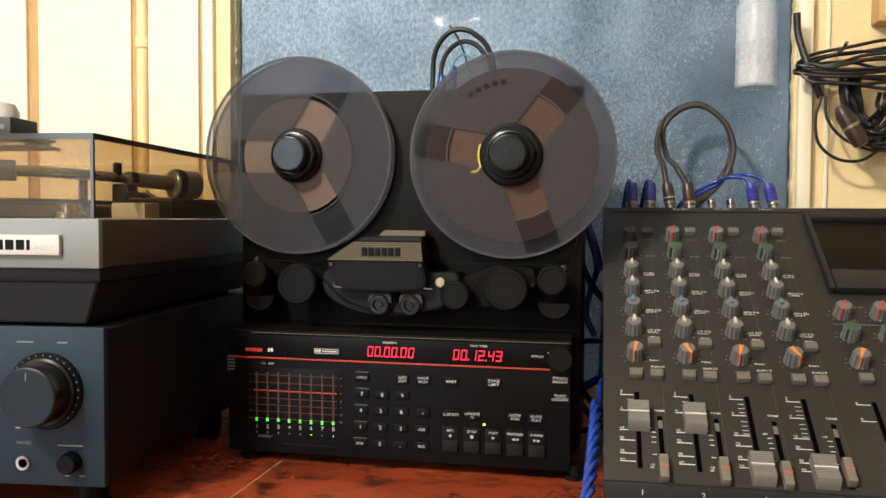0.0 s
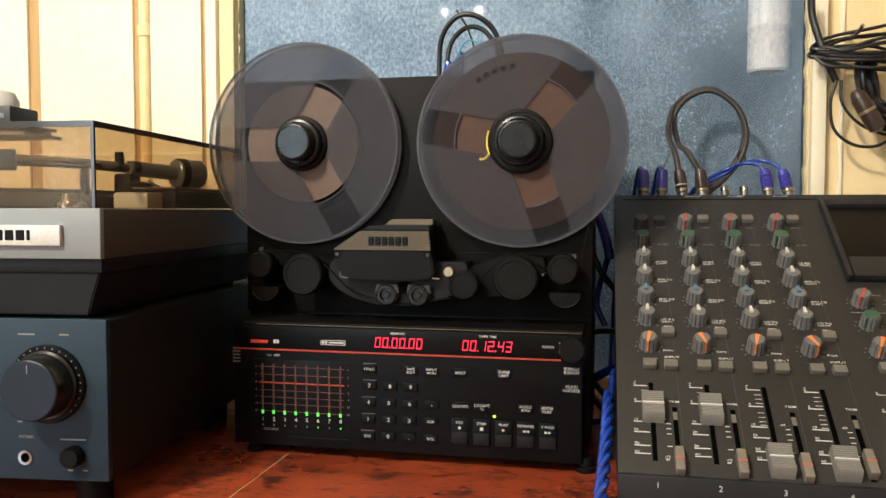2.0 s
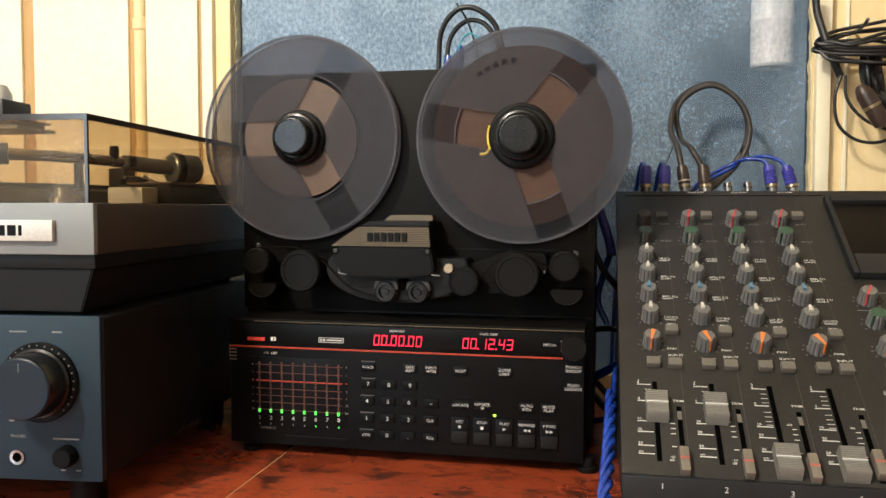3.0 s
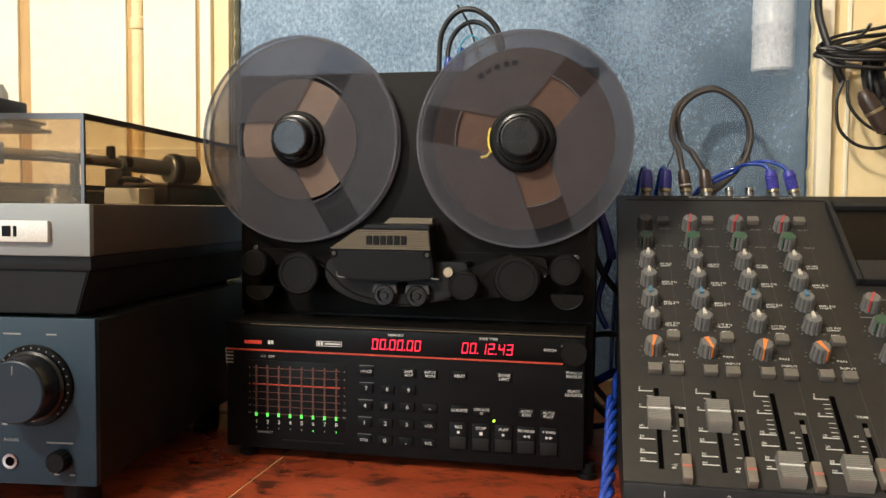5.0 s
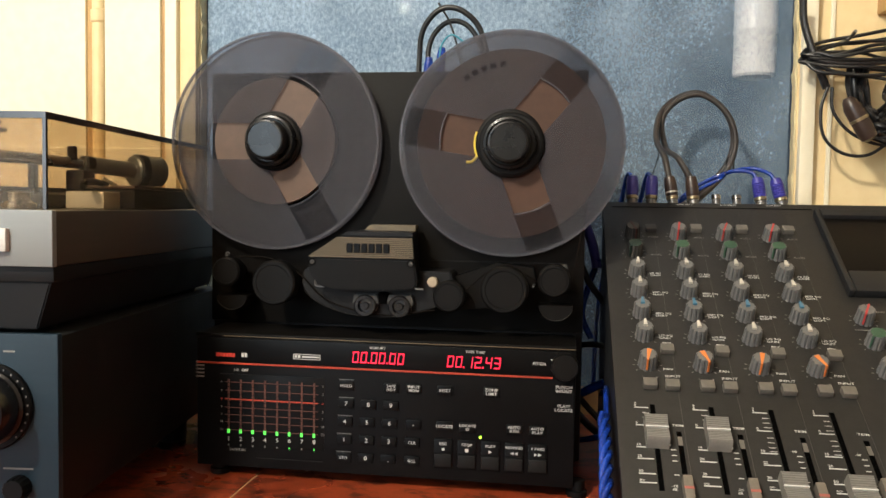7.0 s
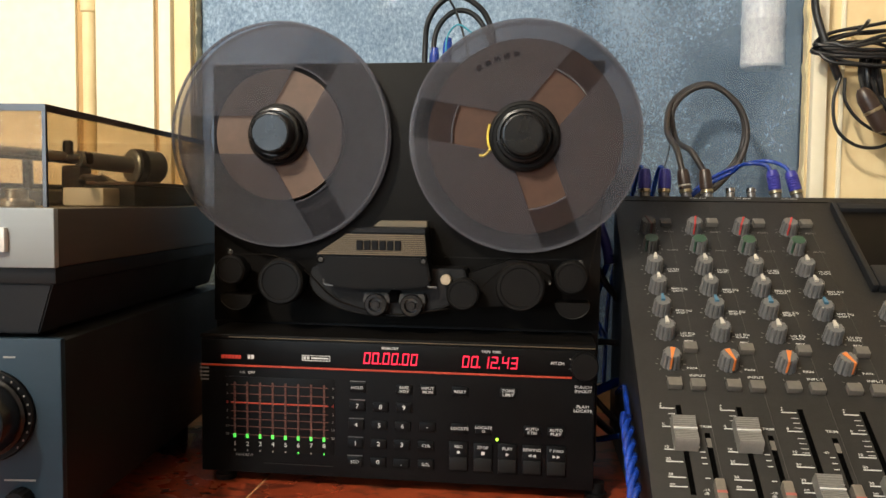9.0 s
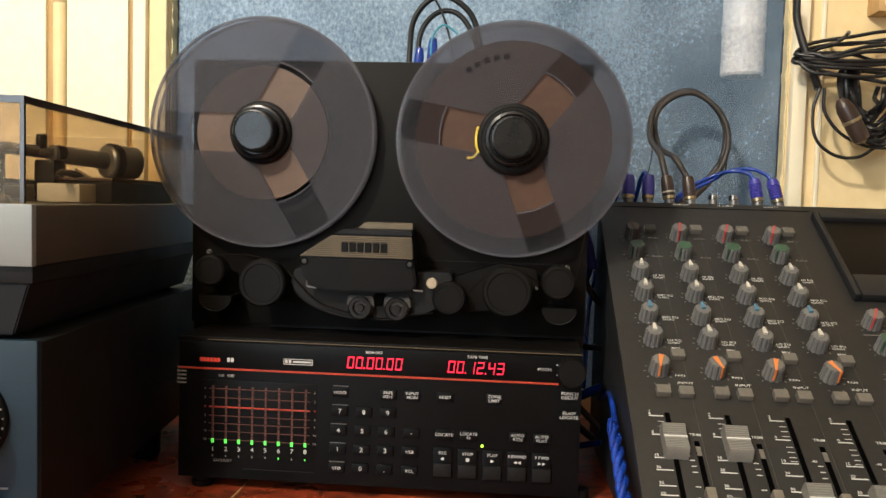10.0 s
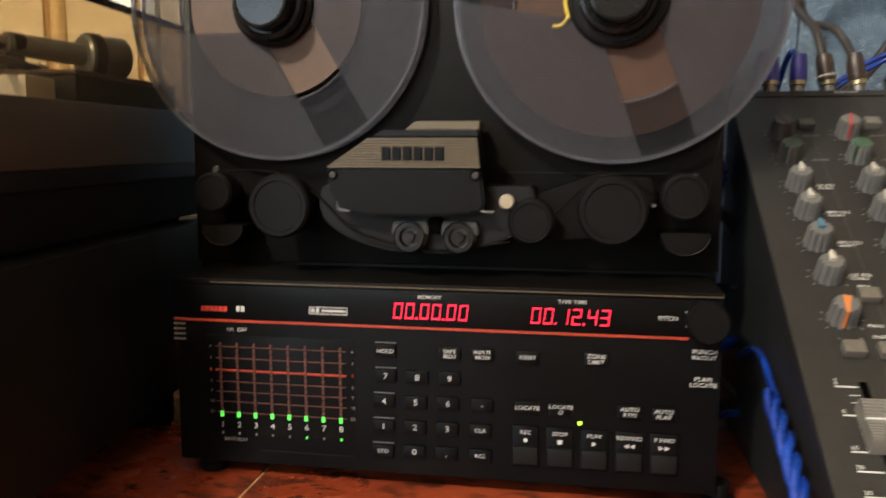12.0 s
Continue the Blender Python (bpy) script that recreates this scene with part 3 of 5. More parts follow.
part("pitch_knob", lathe([(0.0115, 0), (0.0115, 0.009), (0.0108, 0.0105), (0.0, 0.0105)], 40, 0.0005, 20), CAP, deck, "round black pitch knob", at_front(0.1600, -0.0005, 0.1140))


# tape path on the deck plate
def roller(name, x, z, r, high, label):
    """A wheel on a thin post; high is how far its face stands off the plate."""
    part(name, lathe([(r * 0.55, 0), (r * 0.55, high - 0.017), (r * 0.97, high - 0.016), (r, high - 0.0145), (r, high - 0.0016), (r - 0.0016, high), (r * 0.80, high), (r * 0.77, high - 0.0007), (0, high - 0.0007)], 48), CAP, deck, label, at_front(x, PLATE_Y, z))


roller("guide_roller", -0.1538, 0.1823, 0.0135, 0.033, "matt black guide roller")
roller("tension_roller", -0.1014, 0.1748, 0.0203, 0.050, "large matt black tension roller")
roller("capstan_roller", 0.1062, 0.1742, 0.0208, 0.047, "large matt black capstan roller")
roller("guide_roller", 0.1490, 0.1822, 0.0144, 0.035, "matt black guide roller")
roller("pinch_roller", 0.0580, 0.1673, 0.0140, 0.049, "matt black pinch roller")
part("roller_arm", prism([(0.030, 0.176), (0.050, 0.1795), (0.098, 0.196), (0.1300, 0.1925), (0.1330, 0.180), (0.118, 0.155), (0.095, 0.1555), (0.062, 0.1525)], PLATE_Y - 0.022, PLATE_Y, 0.001), PLATE, deck, "raised black housing behind the rollers")
for x, s in ((0.1505, 1), (-0.1500, -1)):
    poly = [(x + 0.0150 * math.cos(a), 0.1600 + 0.0135 * math.sin(a)) for a in np.linspace(math.pi, 2 * math.pi, 18)]
    guide = part("tape_guide", prism(poly, PLATE_Y - 0.028, PLATE_Y, 0.0008), PLATE, deck, "black crescent tape guide")
    part("guide_lip", tube([(px, PLATE_Y - 0.0285, pz) for px, pz in poly[2 if s < 0 else 4:-1]], 0.0006, 6, 2), KEY_GREY, guide, "thin grey lip")
part("release_button", lathe([(0.0030, 0), (0.0030, 0.040), (0.0046, 0.0405), (0.0048, 0.0415), (0.0048, 0.0430), (0.0040, 0.0442), (0.0, 0.0444)], 28), IVORY, deck, "small ivory button", at_front(0.0430, PLATE_Y, 0.1790))
part("button_collar", lathe([(0.0085, 0), (0.0085, 0.028), (0.0078, 0.029), (0.0062, 0.029)], 28), BLACK_DEEP, deck, "black collar round the button", at_front(0.0430, PLATE_Y, 0.1790))
part("plate_rib", bx(0.0345, 0.160, PLATE_Y - 0.0009, PLATE_Y + 0.001, 0.1949, 0.1957), KEY_GREY, deck, "thin worn ridge on the plate")
for x, z in ((0.1580, 0.1925), (-0.1660, 0.1965)):
    part("screw", lathe([(0.0026, 0), (0.0026, 0.0010), (0.0015, 0.0014), (0.0, 0.0009)], 16), DARK_AND_SHADED, deck, xf=at_front(x, PLATE_Y, z))
part("loose_pin", lathe([(0.0011, 0), (0.0011, 0.0365), (0.0006, 0.037)], 12), STEEL, deck, "tiny bright pin", at_front(0.1310, PLATE_Y, 0.1770))

# head block
base_poly = [(-0.076, 0.188)] + [(-0.0090 + 0.070 * math.cos(a), 0.177 - 0.0315 * math.sin(a)) for a in np.linspace(math.pi, 0, 24)] + [(0.058, 0.188)]
part("head_base", prism(base_poly, 0.026, PLATE_Y, 0.0012), BLACK, deck, "curved black head base")
part("base_lip", tube([(px, 0.0258, pz) for px, pz in base_poly[3:-3]], 0.0005, 6, 2), KEY_GREY, deck, "thin grey lip of the head base")
cover = part("head_cover", prism([(-0.0685, 0.1990), (0.0280, 0.1990), (0.0310, 0.1780), (0.0285, 0.1735), (0.020, 0.1720), (0.0, 0.1705), (-0.045, 0.1705), (-0.058, 0.1745), (-0.066, 0.1840)], 0.010, 0.034, 0.0014), CAP, deck, "black head cover with a ribbed gold top")
part("cover_top", prism([(-0.0680, 0.1994), (0.0282, 0.1994), (0.0262, 0.2180), (-0.0400, 0.2180)], 0.0110, 0.034, 0.0008), CAP, cover)
part("cover_brow", prism([(-0.0400, 0.2183), (0.0262, 0.2183), (0.0255, 0.2225), (-0.0330, 0.2225)], 0.0135, 0.036, 0.0007), BLACK_DEEP, cover, "dark bevelled upper edge")
part("cover_back", bx(-0.030, 0.022, 0.0362, PLATE_Y, 0.190, 0.2228, 0.001), BLACK_DEEP, cover)
for i in range(11):
    z = 0.1998 + i * 0.00165
    left = -0.0672 + (z - 0.1998) * 1.50
    part("gold_rib", bx(left, 0.0275 - (z - 0.2) * 0.09, 0.0098, 0.0116, z, z + 0.0011), GOLD, cover)
part("gold_cap", prism([(-0.0250, 0.2230), (0.0232, 0.2230), (0.0232, 0.2285), (-0.0185, 0.2285)], 0.0400, 0.0560, 0.0006), GOLD, cover, "brushed gold top edge")
for i in range(6):
    part("maker_mark", bx(-0.0325 + i * 0.0066, -0.0271 + i * 0.0066, 0.0086, 0.0104, 0.2040, 0.2122, 0.0005, seg=1), KEY, cover, "plain dark raised bar")
for x in (-0.0640, 0.0250):
    hole = part("screw_well", lathe([(0.0034, 0), (0.0034, 0.0006), (0.0026, 0.0006)], 20, cap=False), SLOT, cover, xf=at_front(x, 0.0101, 0.1952))
    part("screw", lathe([(0.0020, 0), (0.0020, 0.0007), (0.0011, 0.0009), (0.0009, 0.0003), (0.0, 0.0003)], 16), DARK_AND_SHADED, hole, xf=at_front(x, 0.0102, 0.1952))
for x in (-0.0172, 0.0140):
    guide = part("head_guide", lathe([(0.0100, 0), (0.0100, 0.004), (0.007, 0.0045), (0.007, 0.012), (0.0100, 0.0125), (0.0100, 0.0138), (0.0090, 0.0146), (0.0062, 0.0146), (0.0056, 0.011), (0.0036, 0.011), (0.0030, 0.0135), (0.0, 0.0135)], 32), DARK_CHROME, deck, "dark chrome head guide", at_front(x, 0.030, 0.1566))
    part("head_arm", prism([(x - 0.012, 0.158), (x + 0.012, 0.158), (x + 0.0105, 0.1665), (x - 0.0105, 0.1665)], 0.0185, 0.0285, 0.0008), DARK_AND_SHADED, guide, "dull metal tape head")
# solid near-black block puts in the shade of the gap
part("gap_shade", bx(-0.0055, 0.0025, 0.018, 0.028, 0.1585, 0.1685, 0.001), SLOT, deck, "near-black block painting the shaded gap between the heads")
for x in (-0.059, 0.0310):
    part("edge_pin", tube([(x - 0.004, 0.016, 0.1780), (x - 0.002, 0.013, 0.1738), (x + 0.005, 0.013, 0.1730)], 0.0010, 8, 5), STEEL, deck, "small metal pin")
part("tape_run", tube([(-0.1500, 0.040, 0.1960), (-0.112, 0.030, 0.1960), (-0.0830, 0.026, 0.1840), (-0.0600, 0.022, 0.1640), (-0.040, 0.022, 0.1545), (0.0, 0.022, 0.1480), (0.045, 0.022, 0.1540)], 0.0007, 6, 8), TAPE, deck, "thin brown tape threaded past the heads")
part("tape_run", tube([(0.072, 0.022, 0.172), (0.090, 0.022, 0.188), (0.108, 0.022, 0.1960), (0.126, 0.028, 0.186), (0.138, 0.036, 0.178), (0.150, 0.040, 0.1680), (0.162, 0.040, 0.1760), (0.1665, 0.046, 0.195), (0.176, 0.048, 0.2500)], 0.0006, 6, 8), TAPE, deck, "thin brown tape running up to the reel")


# ---- tape reels ----
def sector(q0, q1, mid, half, thick):
    """A slice of a ring between two radii, half degrees to each side of mid."""
    n = 12
    poly = [(q1 * math.cos(radians(a)), q1 * math.sin(radians(a))) for a in np.linspace(mid - half * q0 / q1, mid + half * q0 / q1, n)]
    poly += [(q0 * math.cos(radians(a)), q0 * math.sin(radians(a))) for a in np.linspace(mid + half, mid - half, n)]
    bm = prism(poly, 0, thick)
    bm.transform(Matrix(((1, 0, 0, 0), (0, 0, 1, 0), (0, 1, 0, 0), (0, 0, 0, 1))))
    bmesh.ops.recalc_face_normals(bm, faces=bm.faces[:])
    return bm


def flange(r, hub, w0, w1, wide, turn, thick, inlaid=False):
    """A disc with three straight-sided window openings from radius w0 to w1, wide across; inlaid leaves room for patches beyond them."""
    bm = bmesh.new()
    radii = [hub] + list(np.linspace(w0, w1, 6)) + [w1 + 0.0015] + list(np.linspace(w1 + 0.0016, r - 0.003, 5)) + [r]
    win_n, spoke_n = 8, 32
    grid = []
    for q in radii:
        ring = []
        edge = math.degrees(math.asin(min(0.95, wide / 2 / max(q, w0))))
        for k in range(3):
            mid = turn + 120 * k
            angles = list(np.linspace(mid - edge, mid + edge, win_n + 1)) + list(np.linspace(mid + edge, mid + 120 - edge, spoke_n + 1))[1:-1]
            ring += [bm.verts.new((q * math.cos(radians(a)), q * math.sin(radians(a)), 0)) for a in angles]
        grid.append(ring)
    n = len(grid[0])
    for k in range(len(radii) - 1):
        for i in range(n):
            if (1 <= k <= 5 or inlaid and 7 <= k <= 11) and i % (win_n + spoke_n) < win_n:
                continue
            bm.faces.new((grid[k][i], grid[k][(i + 1) % n], grid[k + 1][(i + 1) % n], grid[k + 1][i]))
    out = bmesh.ops.extrude_face_region(bm, geom=bm.faces[:])
    bmesh.ops.translate(bm, verts=[v for v in out["geom"] if isinstance(v, bmesh.types.BMVert)], vec=(0, 0, thick))
    bmesh.ops.recalc_face_normals(bm, faces=bm.faces[:])
    return bm


def tape_reel(x, z, r, pack, turn, label, base, leader=False):
    ob = thing("tape_reel", pose(-0.147 + x, 0.765 + PLATE_Y - 0.0030, 0.75 + z, 90), label, "tape reel", "reels on the recorder")
    part("rear_flange", flange(r, 0.016, 0.028, 0.063, 0.034, turn + 3, 0.0012), SMOKE, ob)
    front = part("front_flange", flange(r, 0.016, 0.028, 0.063, 0.034, turn, 0.0012, True), SMOKE, ob, xf=pose(0, 0, 0.0133))
    for k in range(3):
        part("raised_patch", sector(0.0647, r - 0.0031, turn + 120 * k, 15.1, 0.0014), SMOKE_DARK, front, "darker smoked patch beyond a window", pose(0, 0, 0.0132))
        lip = tube([(0.0632 * math.cos(radians(turn + 120 * k + d)), 0.0632 * math.sin(radians(turn + 120 * k + d)), 0.0146) for d in (-15, -7, 0, 7, 15)], 0.0007, 6, 4)
        part("window_lip", lip, SMOKE_RIM, front, "glossy lip of a window")
    for h in (0.0, 0.0133):
        part("rim", lathe([(r - 0.0016, -0.0006), (r + 0.0005, -0.0004), (r + 0.0010, 0.0006), (r + 0.0005, 0.0016), (r - 0.0016, 0.0019), (r - 0.0016, -0.0006)], 120, cap=False), SMOKE_RIM, ob, "glossy smoked rim", pose(0, 0, h))
    part("tape_pack", lathe([(0.024, 0.0025), (pack, 0.0025), (pack, 0.0115), (0.024, 0.0115)], 96), TAPE_DARK if leader else TAPE_EDGE, ob, "wound brown tape")
    part("hub", lathe([(base, 0.0012), (base, 0.0168), (base - 0.0012, 0.0180), (base - 0.0030, 0.0184), (base - 0.0036, 0.0178), (0.0238, 0.0178), (0.018, 0.0185)], 64), RUBBER, ob, "black reel hub")
    for k in range(3):
        a = radians(turn + 60 + 120 * k)
        part("hub_tooth", bx(-0.0022, 0.0022, -0.0012, 0.0012, 0.0186, 0.0225, 0.0004, seg=1), RUBBER, ob, xf=pose(0.0222 * math.cos(a), 0.0222 * math.sin(a), 0, 0, 0, math.degrees(a)))
    part("hub_lock", lathe([(0.0236, 0.0180), (0.0238, 0.0240), (0.0228, 0.0262), (0.0206, 0.0268), (0.0196, 0.0258), (0.0188, 0.0258), (0.0184, 0.0355), (0.0174, 0.0375), (0.0160, 0.0378), (0.0156, 0.0370), (0.0, 0.0370)], 64), HUB, ob, "black reel lock cap")
    if leader:
        part("leader_end", tube([((base + 0.0010) * math.cos(a), (base + 0.0010) * math.sin(a), 0.0130) for a in np.linspace(2.8, 3.5, 6)] + [(-0.034, -0.016, 0.0132), (-0.039, -0.0165, 0.0132)], 0.0014, 8, 4), YELLOW, ob, "loose yellow leader end")
        for k in range(5):
            a = radians(turn + 74 - 7 * k)
            part("print_bar", bx(-0.0026, 0.0026, -0.0024, 0.0024, 0.0146, 0.0148), SMOKE_DARK, front, "faint dark print on the flange", xf=pose(0.071 * math.cos(a), 0.071 * math.sin(a), 0, 0, 0, math.degrees(a) - 90))
    part("spindle", lathe([(0.022, -0.0020), (0.022, 0.0012)], 40), CAP, ob)
    return ob


tape_reel(-0.1139, 0.3044, 0.1004, 0.0588, 60, "smoked plastic tape reel with a small brown pack", 0.0272)
tape_reel(0.1069, 0.3028, 0.1004, 0.0845, 50, "smoked plastic tape reel with a nearly full brown pack", 0.0305, True)


# ---- amplifier and turntable ----
amp = thing("amplifier", pose(-0.331, 0.588, 0.75, 0, 0, 6), "slate-blue fronted black amplifier under the turntable", "amplifier")
part("cabinet", bx(-0.430, -0.001, 0.006, 0.37, 0.028, 0.1520, 0.002), BLACK, amp)
part("fascia", bx(-0.432, 0.0, 0.0, 0.0065, 0.0275, 0.1538, 0.0012), AMP_BLUE, amp, "brushed slate-blue front panel")
for x in (-0.40, -0.028):
    for y in (0.03, 0.28):
        part("foot", lathe([(0.013, 0), (0.014, 0.002), (0.014, 0.027)], 24), RUBBER, amp, xf=pose(x, y, 0))
vol = part("volume_knob", lathe([(0.0265, 0), (0.0265, 0.006), (0.0245, 0.007), (0.0234, 0.0242), (0.0228, 0.0250), (0.0, 0.0250)], 64), shader("gloss_black_knob", (0.006, 0.006, 0.007), 0.22, amount=0.2), amp, "large round knob with a slate face", at_front(-0.0478, 0.0, 0.1032))
part("knob_face", lathe([(0.0230, 0.0), (0.0230, 0.0008), (0.0220, 0.0016), (0.0, 0.0016)], 64), KNOB_BLUE, vol, "brushed dark slate face", at_front(-0.0478, -0.0250, 0.1032))
part("pointer", bx(-0.0481, -0.0475, -0.0270, -0.0264, 0.1160, 0.1225), PRINT_DIM, vol)
part("knob_skirt", lathe([(0.0306, 0), (0.0306, 0.0025), (0.0298, 0.0034), (0.0262, 0.0034)], 64, cap=False), KEY, amp, "black dial ring", at_front(-0.0478, 0.0, 0.1032))
for k in range(23):
    a = radians(225 - k * 270 / 22)
    c = part("dial_mark", bx(-0.0004, 0.0004, -0.0006, 0.0002, -0.0006, 0.0006), PRINT_DIM, amp)
    c.location = (-0.0478 + 0.0285 * math.cos(a), -0.0036, 0.1032 + 0.0285 * math.sin(a))
part("phone_socket", lathe([(0.0036, -0.004), (0.0036, 0.0012), (0.0058, 0.0014), (0.0060, 0.0006), (0.0060, 0)], 28, cap=False), CHROME, amp, "chrome headphone socket", at_front(-0.0678, 0.0, 0.0449))
part("socket_hole", lathe([(0.0036, -0.003), (0.0036, 0.0003)], 20), SLOT, amp, xf=at_front(-0.0678, 0.0, 0.0449))
part("level_knob", lathe([(0.0085, 0), (0.0080, 0.009), (0.0072, 0.010), (0.0, 0.010)], 30, 0.0005, 15), KEY, amp, "small black level knob", at_front(-0.0272, 0.0, 0.0475))
words("PHONES", 0.0032, PRINT_DIM, amp, at_front(-0.0670, -0.0002, 0.0610))
for x0, x1, z in ((-0.039, -0.018, 0.0600), (-0.072, -0.058, 0.1415), (-0.038, -0.030, 0.1415), (-0.033, -0.029, 0.0360), (-0.021, -0.017, 0.0360), (-0.074, -0.070, 0.0730)):
    part("print_bar", bx(x0, x1, -0.0003, 0.0002, z - 0.0006, z + 0.0006), PRINT_DIM, amp)

tt = thing("turntable", pose(-0.335, 0.588, 0.902, 0, 0, 5), "silver-fronted turntable with a smoked lid, standing on the amplifier", "turntable")
part("plinth", bx(-0.440, 0.0, 0.005, 0.355, 0.0480, 0.0865, 0.0015), shader("dark_veneer", (0.060, 0.049, 0.040), 0.45, tint=(0.044, 0.036, 0.029), grain=12, stretch=(0.1, 0.1, 1)), tt)
part("fascia", bx(-0.441, 0.0006, 0.0, 0.006, 0.0478, 0.0868, 0.0012), SILVER, tt, "brushed silver front")
part("shadow_strip", bx(-0.438, -0.001, 0.004, 0.35, 0.0370, 0.0480, 0.001), BLACK_DEEP, tt)
part("base", prism([(-0.434, 0.0040), (-0.014, 0.0040), (-0.004, 0.0372), (-0.438, 0.0372)], 0.006, 0.345, 0.001), BLACK_DEEP, tt, "tapered black base")
for x in (-0.41, -0.035):
    for y in (0.035, 0.31):
        part("foot", lathe([(0.016, 0), (0.017, 0.003), (0.016, 0.011)], 24), RUBBER, tt, xf=pose(x, y, 0))
badge = part("badge", bx(-0.1010, -0.0300, -0.004, 0.001, 0.0582, 0.0740, 0.0008), SATIN, tt, "raised pale metal badge")
for i in range(4):
    part("maker_mark", bx(-0.0840 + i * 0.0089, -0.0768 + i * 0.0089 - (0.0042 if i == 3 else 0), -0.0044, -0.0036, 0.0622, 0.0702, 0.0004, seg=1), KEY, badge, "plain dark bar")

lid = part("lid", bx(-0.425, -0.0125, 0.0155, 0.0180, 0.0870, 0.1520), LID, tt, "brown smoked clear lid")
part("lid_side", bx(-0.0150, -0.0125, 0.0182, 0.330, 0.0870, 0.1518), LID, lid)
part("lid_side", bx(-0.425, -0.4225, 0.0182, 0.330, 0.0870, 0.1518), LID, lid)
part("lid_back", bx(-0.4223, -0.0152, 0.3275, 0.330, 0.0870, 0.1518), LID, lid)
part("lid_top", bx(-0.425, -0.0125, 0.0155, 0.330, 0.1522, 0.1545, 0.0006), LID, lid)
EDGE = shader("lid_edge", (0.030, 0.022, 0.016), 0.15)
part("lid_edge", bx(-0.425, -0.0120, 0.0150, 0.0175, 0.1505, 0.1552), EDGE, lid)
part("lid_edge", bx(-0.0150, -0.0120, 0.0176, 0.330, 0.1505, 0.1552), EDGE, lid)
part("lid_edge", bx(-0.0146, -0.0120, 0.0150, 0.0176, 0.0870, 0.1504), EDGE, lid)
BROWN_EDGE = shader("red_brown_edge", (0.060, 0.030, 0.020), 0.4)
part("platter", lathe([(0.145, 0), (0.150, 0.002), (0.150, 0.012), (0.147, 0.014), (0.0, 0.014)], 72), STEEL, tt, "dull metal platter", pose(-0.245, 0.185, 0.0870))
part("platter_mat", lathe([(0.146, 0), (0.146, 0.004), (0.0, 0.004)], 72), shader("slate_mat", (0.05, 0.06, 0.075), 0.7), tt, "dark slate mat", pose(-0.245, 0.185, 0.1012))
SLATE_METAL = shader("grey_blue_metal", (0.16, 0.18, 0.20), 0.38, metal=0.6, amount=0.2)
arm = part("tonearm", tube([(-0.133, 0.084, 0.1300), (-0.108, 0.145, 0.1302), (-0.085, 0.200, 0.1285), (-0.048, 0.258, 0.1240)], 0.0052, 12, 8), CHROME, tt, "grey metal tonearm on its rest")
part("headshell", tube([(-0.175, 0.060, 0.1265), (-0.158, 0.070, 0.1290), (-0.128, 0.088, 0.1300)], 0.0095, 12, 5), shader("slate_shell", (0.05, 0.10, 0.20), 0.4), arm, "slate-blue headshell")
part("collar", lathe([(0.0070, 0), (0.0074, 0.001), (0.0074, 0.007), (0.0070, 0.008)], 20), KEY, arm, xf=pose(-0.082, 0.204, 0.1283, -90, 0, -33))
part("rear_tube", tube([(-0.084, 0.202, 0.1283), (-0.066, 0.230, 0.1262), (-0.052, 0.252, 0.1245)], 0.0078, 14, 5), SLATE_METAL, arm, "grey-blue rear tube")
part("counterweight", lathe([(0.0135, 0), (0.0152, 0.0015), (0.0152, 0.030), (0.0135, 0.032)], 32), SLATE_METAL, arm, "grey-blue counterweight", pose(-0.056, 0.246, 0.1245, -90, 0, -33))
part("weight_ring", lathe([(0.0154, 0.003), (0.0165, 0.0038), (0.0165, 0.011), (0.0154, 0.0118)], 32, cap=False), KEY, arm, "black scale ring", pose(-0.056, 0.246, 0.1245, -90, 0, -33))
part("finger_lift", tube([(-0.070, 0.214, 0.116), (-0.060, 0.240, 0.104), (-0.057, 0.246, 0.1005)], 0.0016, 8, 4), SATIN, arm, "pale slanting lever")
part("pivot", bx(-0.094, -0.076, 0.190, 0.212, 0.0870, 0.1225, 0.003), BLACK_DEEP, arm)
part("pivot_knob", lathe([(0.0045, 0), (0.0045, 0.010), (0.0035, 0.012)], 16), KEY, arm, xf=pose(-0.088, 0.192, 0.1320))
part("arm_rest", bx(-0.1060, -0.1000, 0.150, 0.158, 0.0870, 0.1250, 0.0015), KEY, tt, "black arm rest")
part("arm_board", bx(-0.066, -0.019, 0.170, 0.318, 0.0870, 0.1050, 0.002), CAP, tt, "long black arm housing")
part("board_edge", bx(-0.067, -0.018, 0.168, 0.320, 0.1052, 0.1080, 0.0008), BROWN_EDGE, tt, "reddish-brown upper edge")
part("speed_knob", lathe([(0.012, 0), (0.012, 0.004), (0.008, 0.006), (0.008, 0.012), (0.0, 0.0125)], 28), CHROME, tt, "chrome control knob", pose(-0.047, 0.040, 0.0870))
part("cue_lever", tube([(-0.050, 0.180, 0.1090), (-0.046, 0.150, 0.1105), (-0.042, 0.128, 0.1095), (-0.040, 0.120, 0.1060)], 0.0028, 8, 6), KEY, tt, "curved black cue lever")
part("control_plate", bx(-0.064, -0.030, 0.135, 0.166, 0.0870, 0.1020, 0.002), SATIN, tt, "pale plastic control block")

box = thing("small_gadget", pose(-0.503, 0.700, 1.0575, 0, 0, 5), "grey metal plates and dark block on the turntable lid", "gadget")
part("lower_plate", bx(-0.07, 0.012, 0, 0.06, 0.0, 0.0035, 0.0008), STEEL, box)
part("spacer", bx(-0.065, 0.004, 0.004, 0.055, 0.0037, 0.0075, 0.0008), KEY, box)
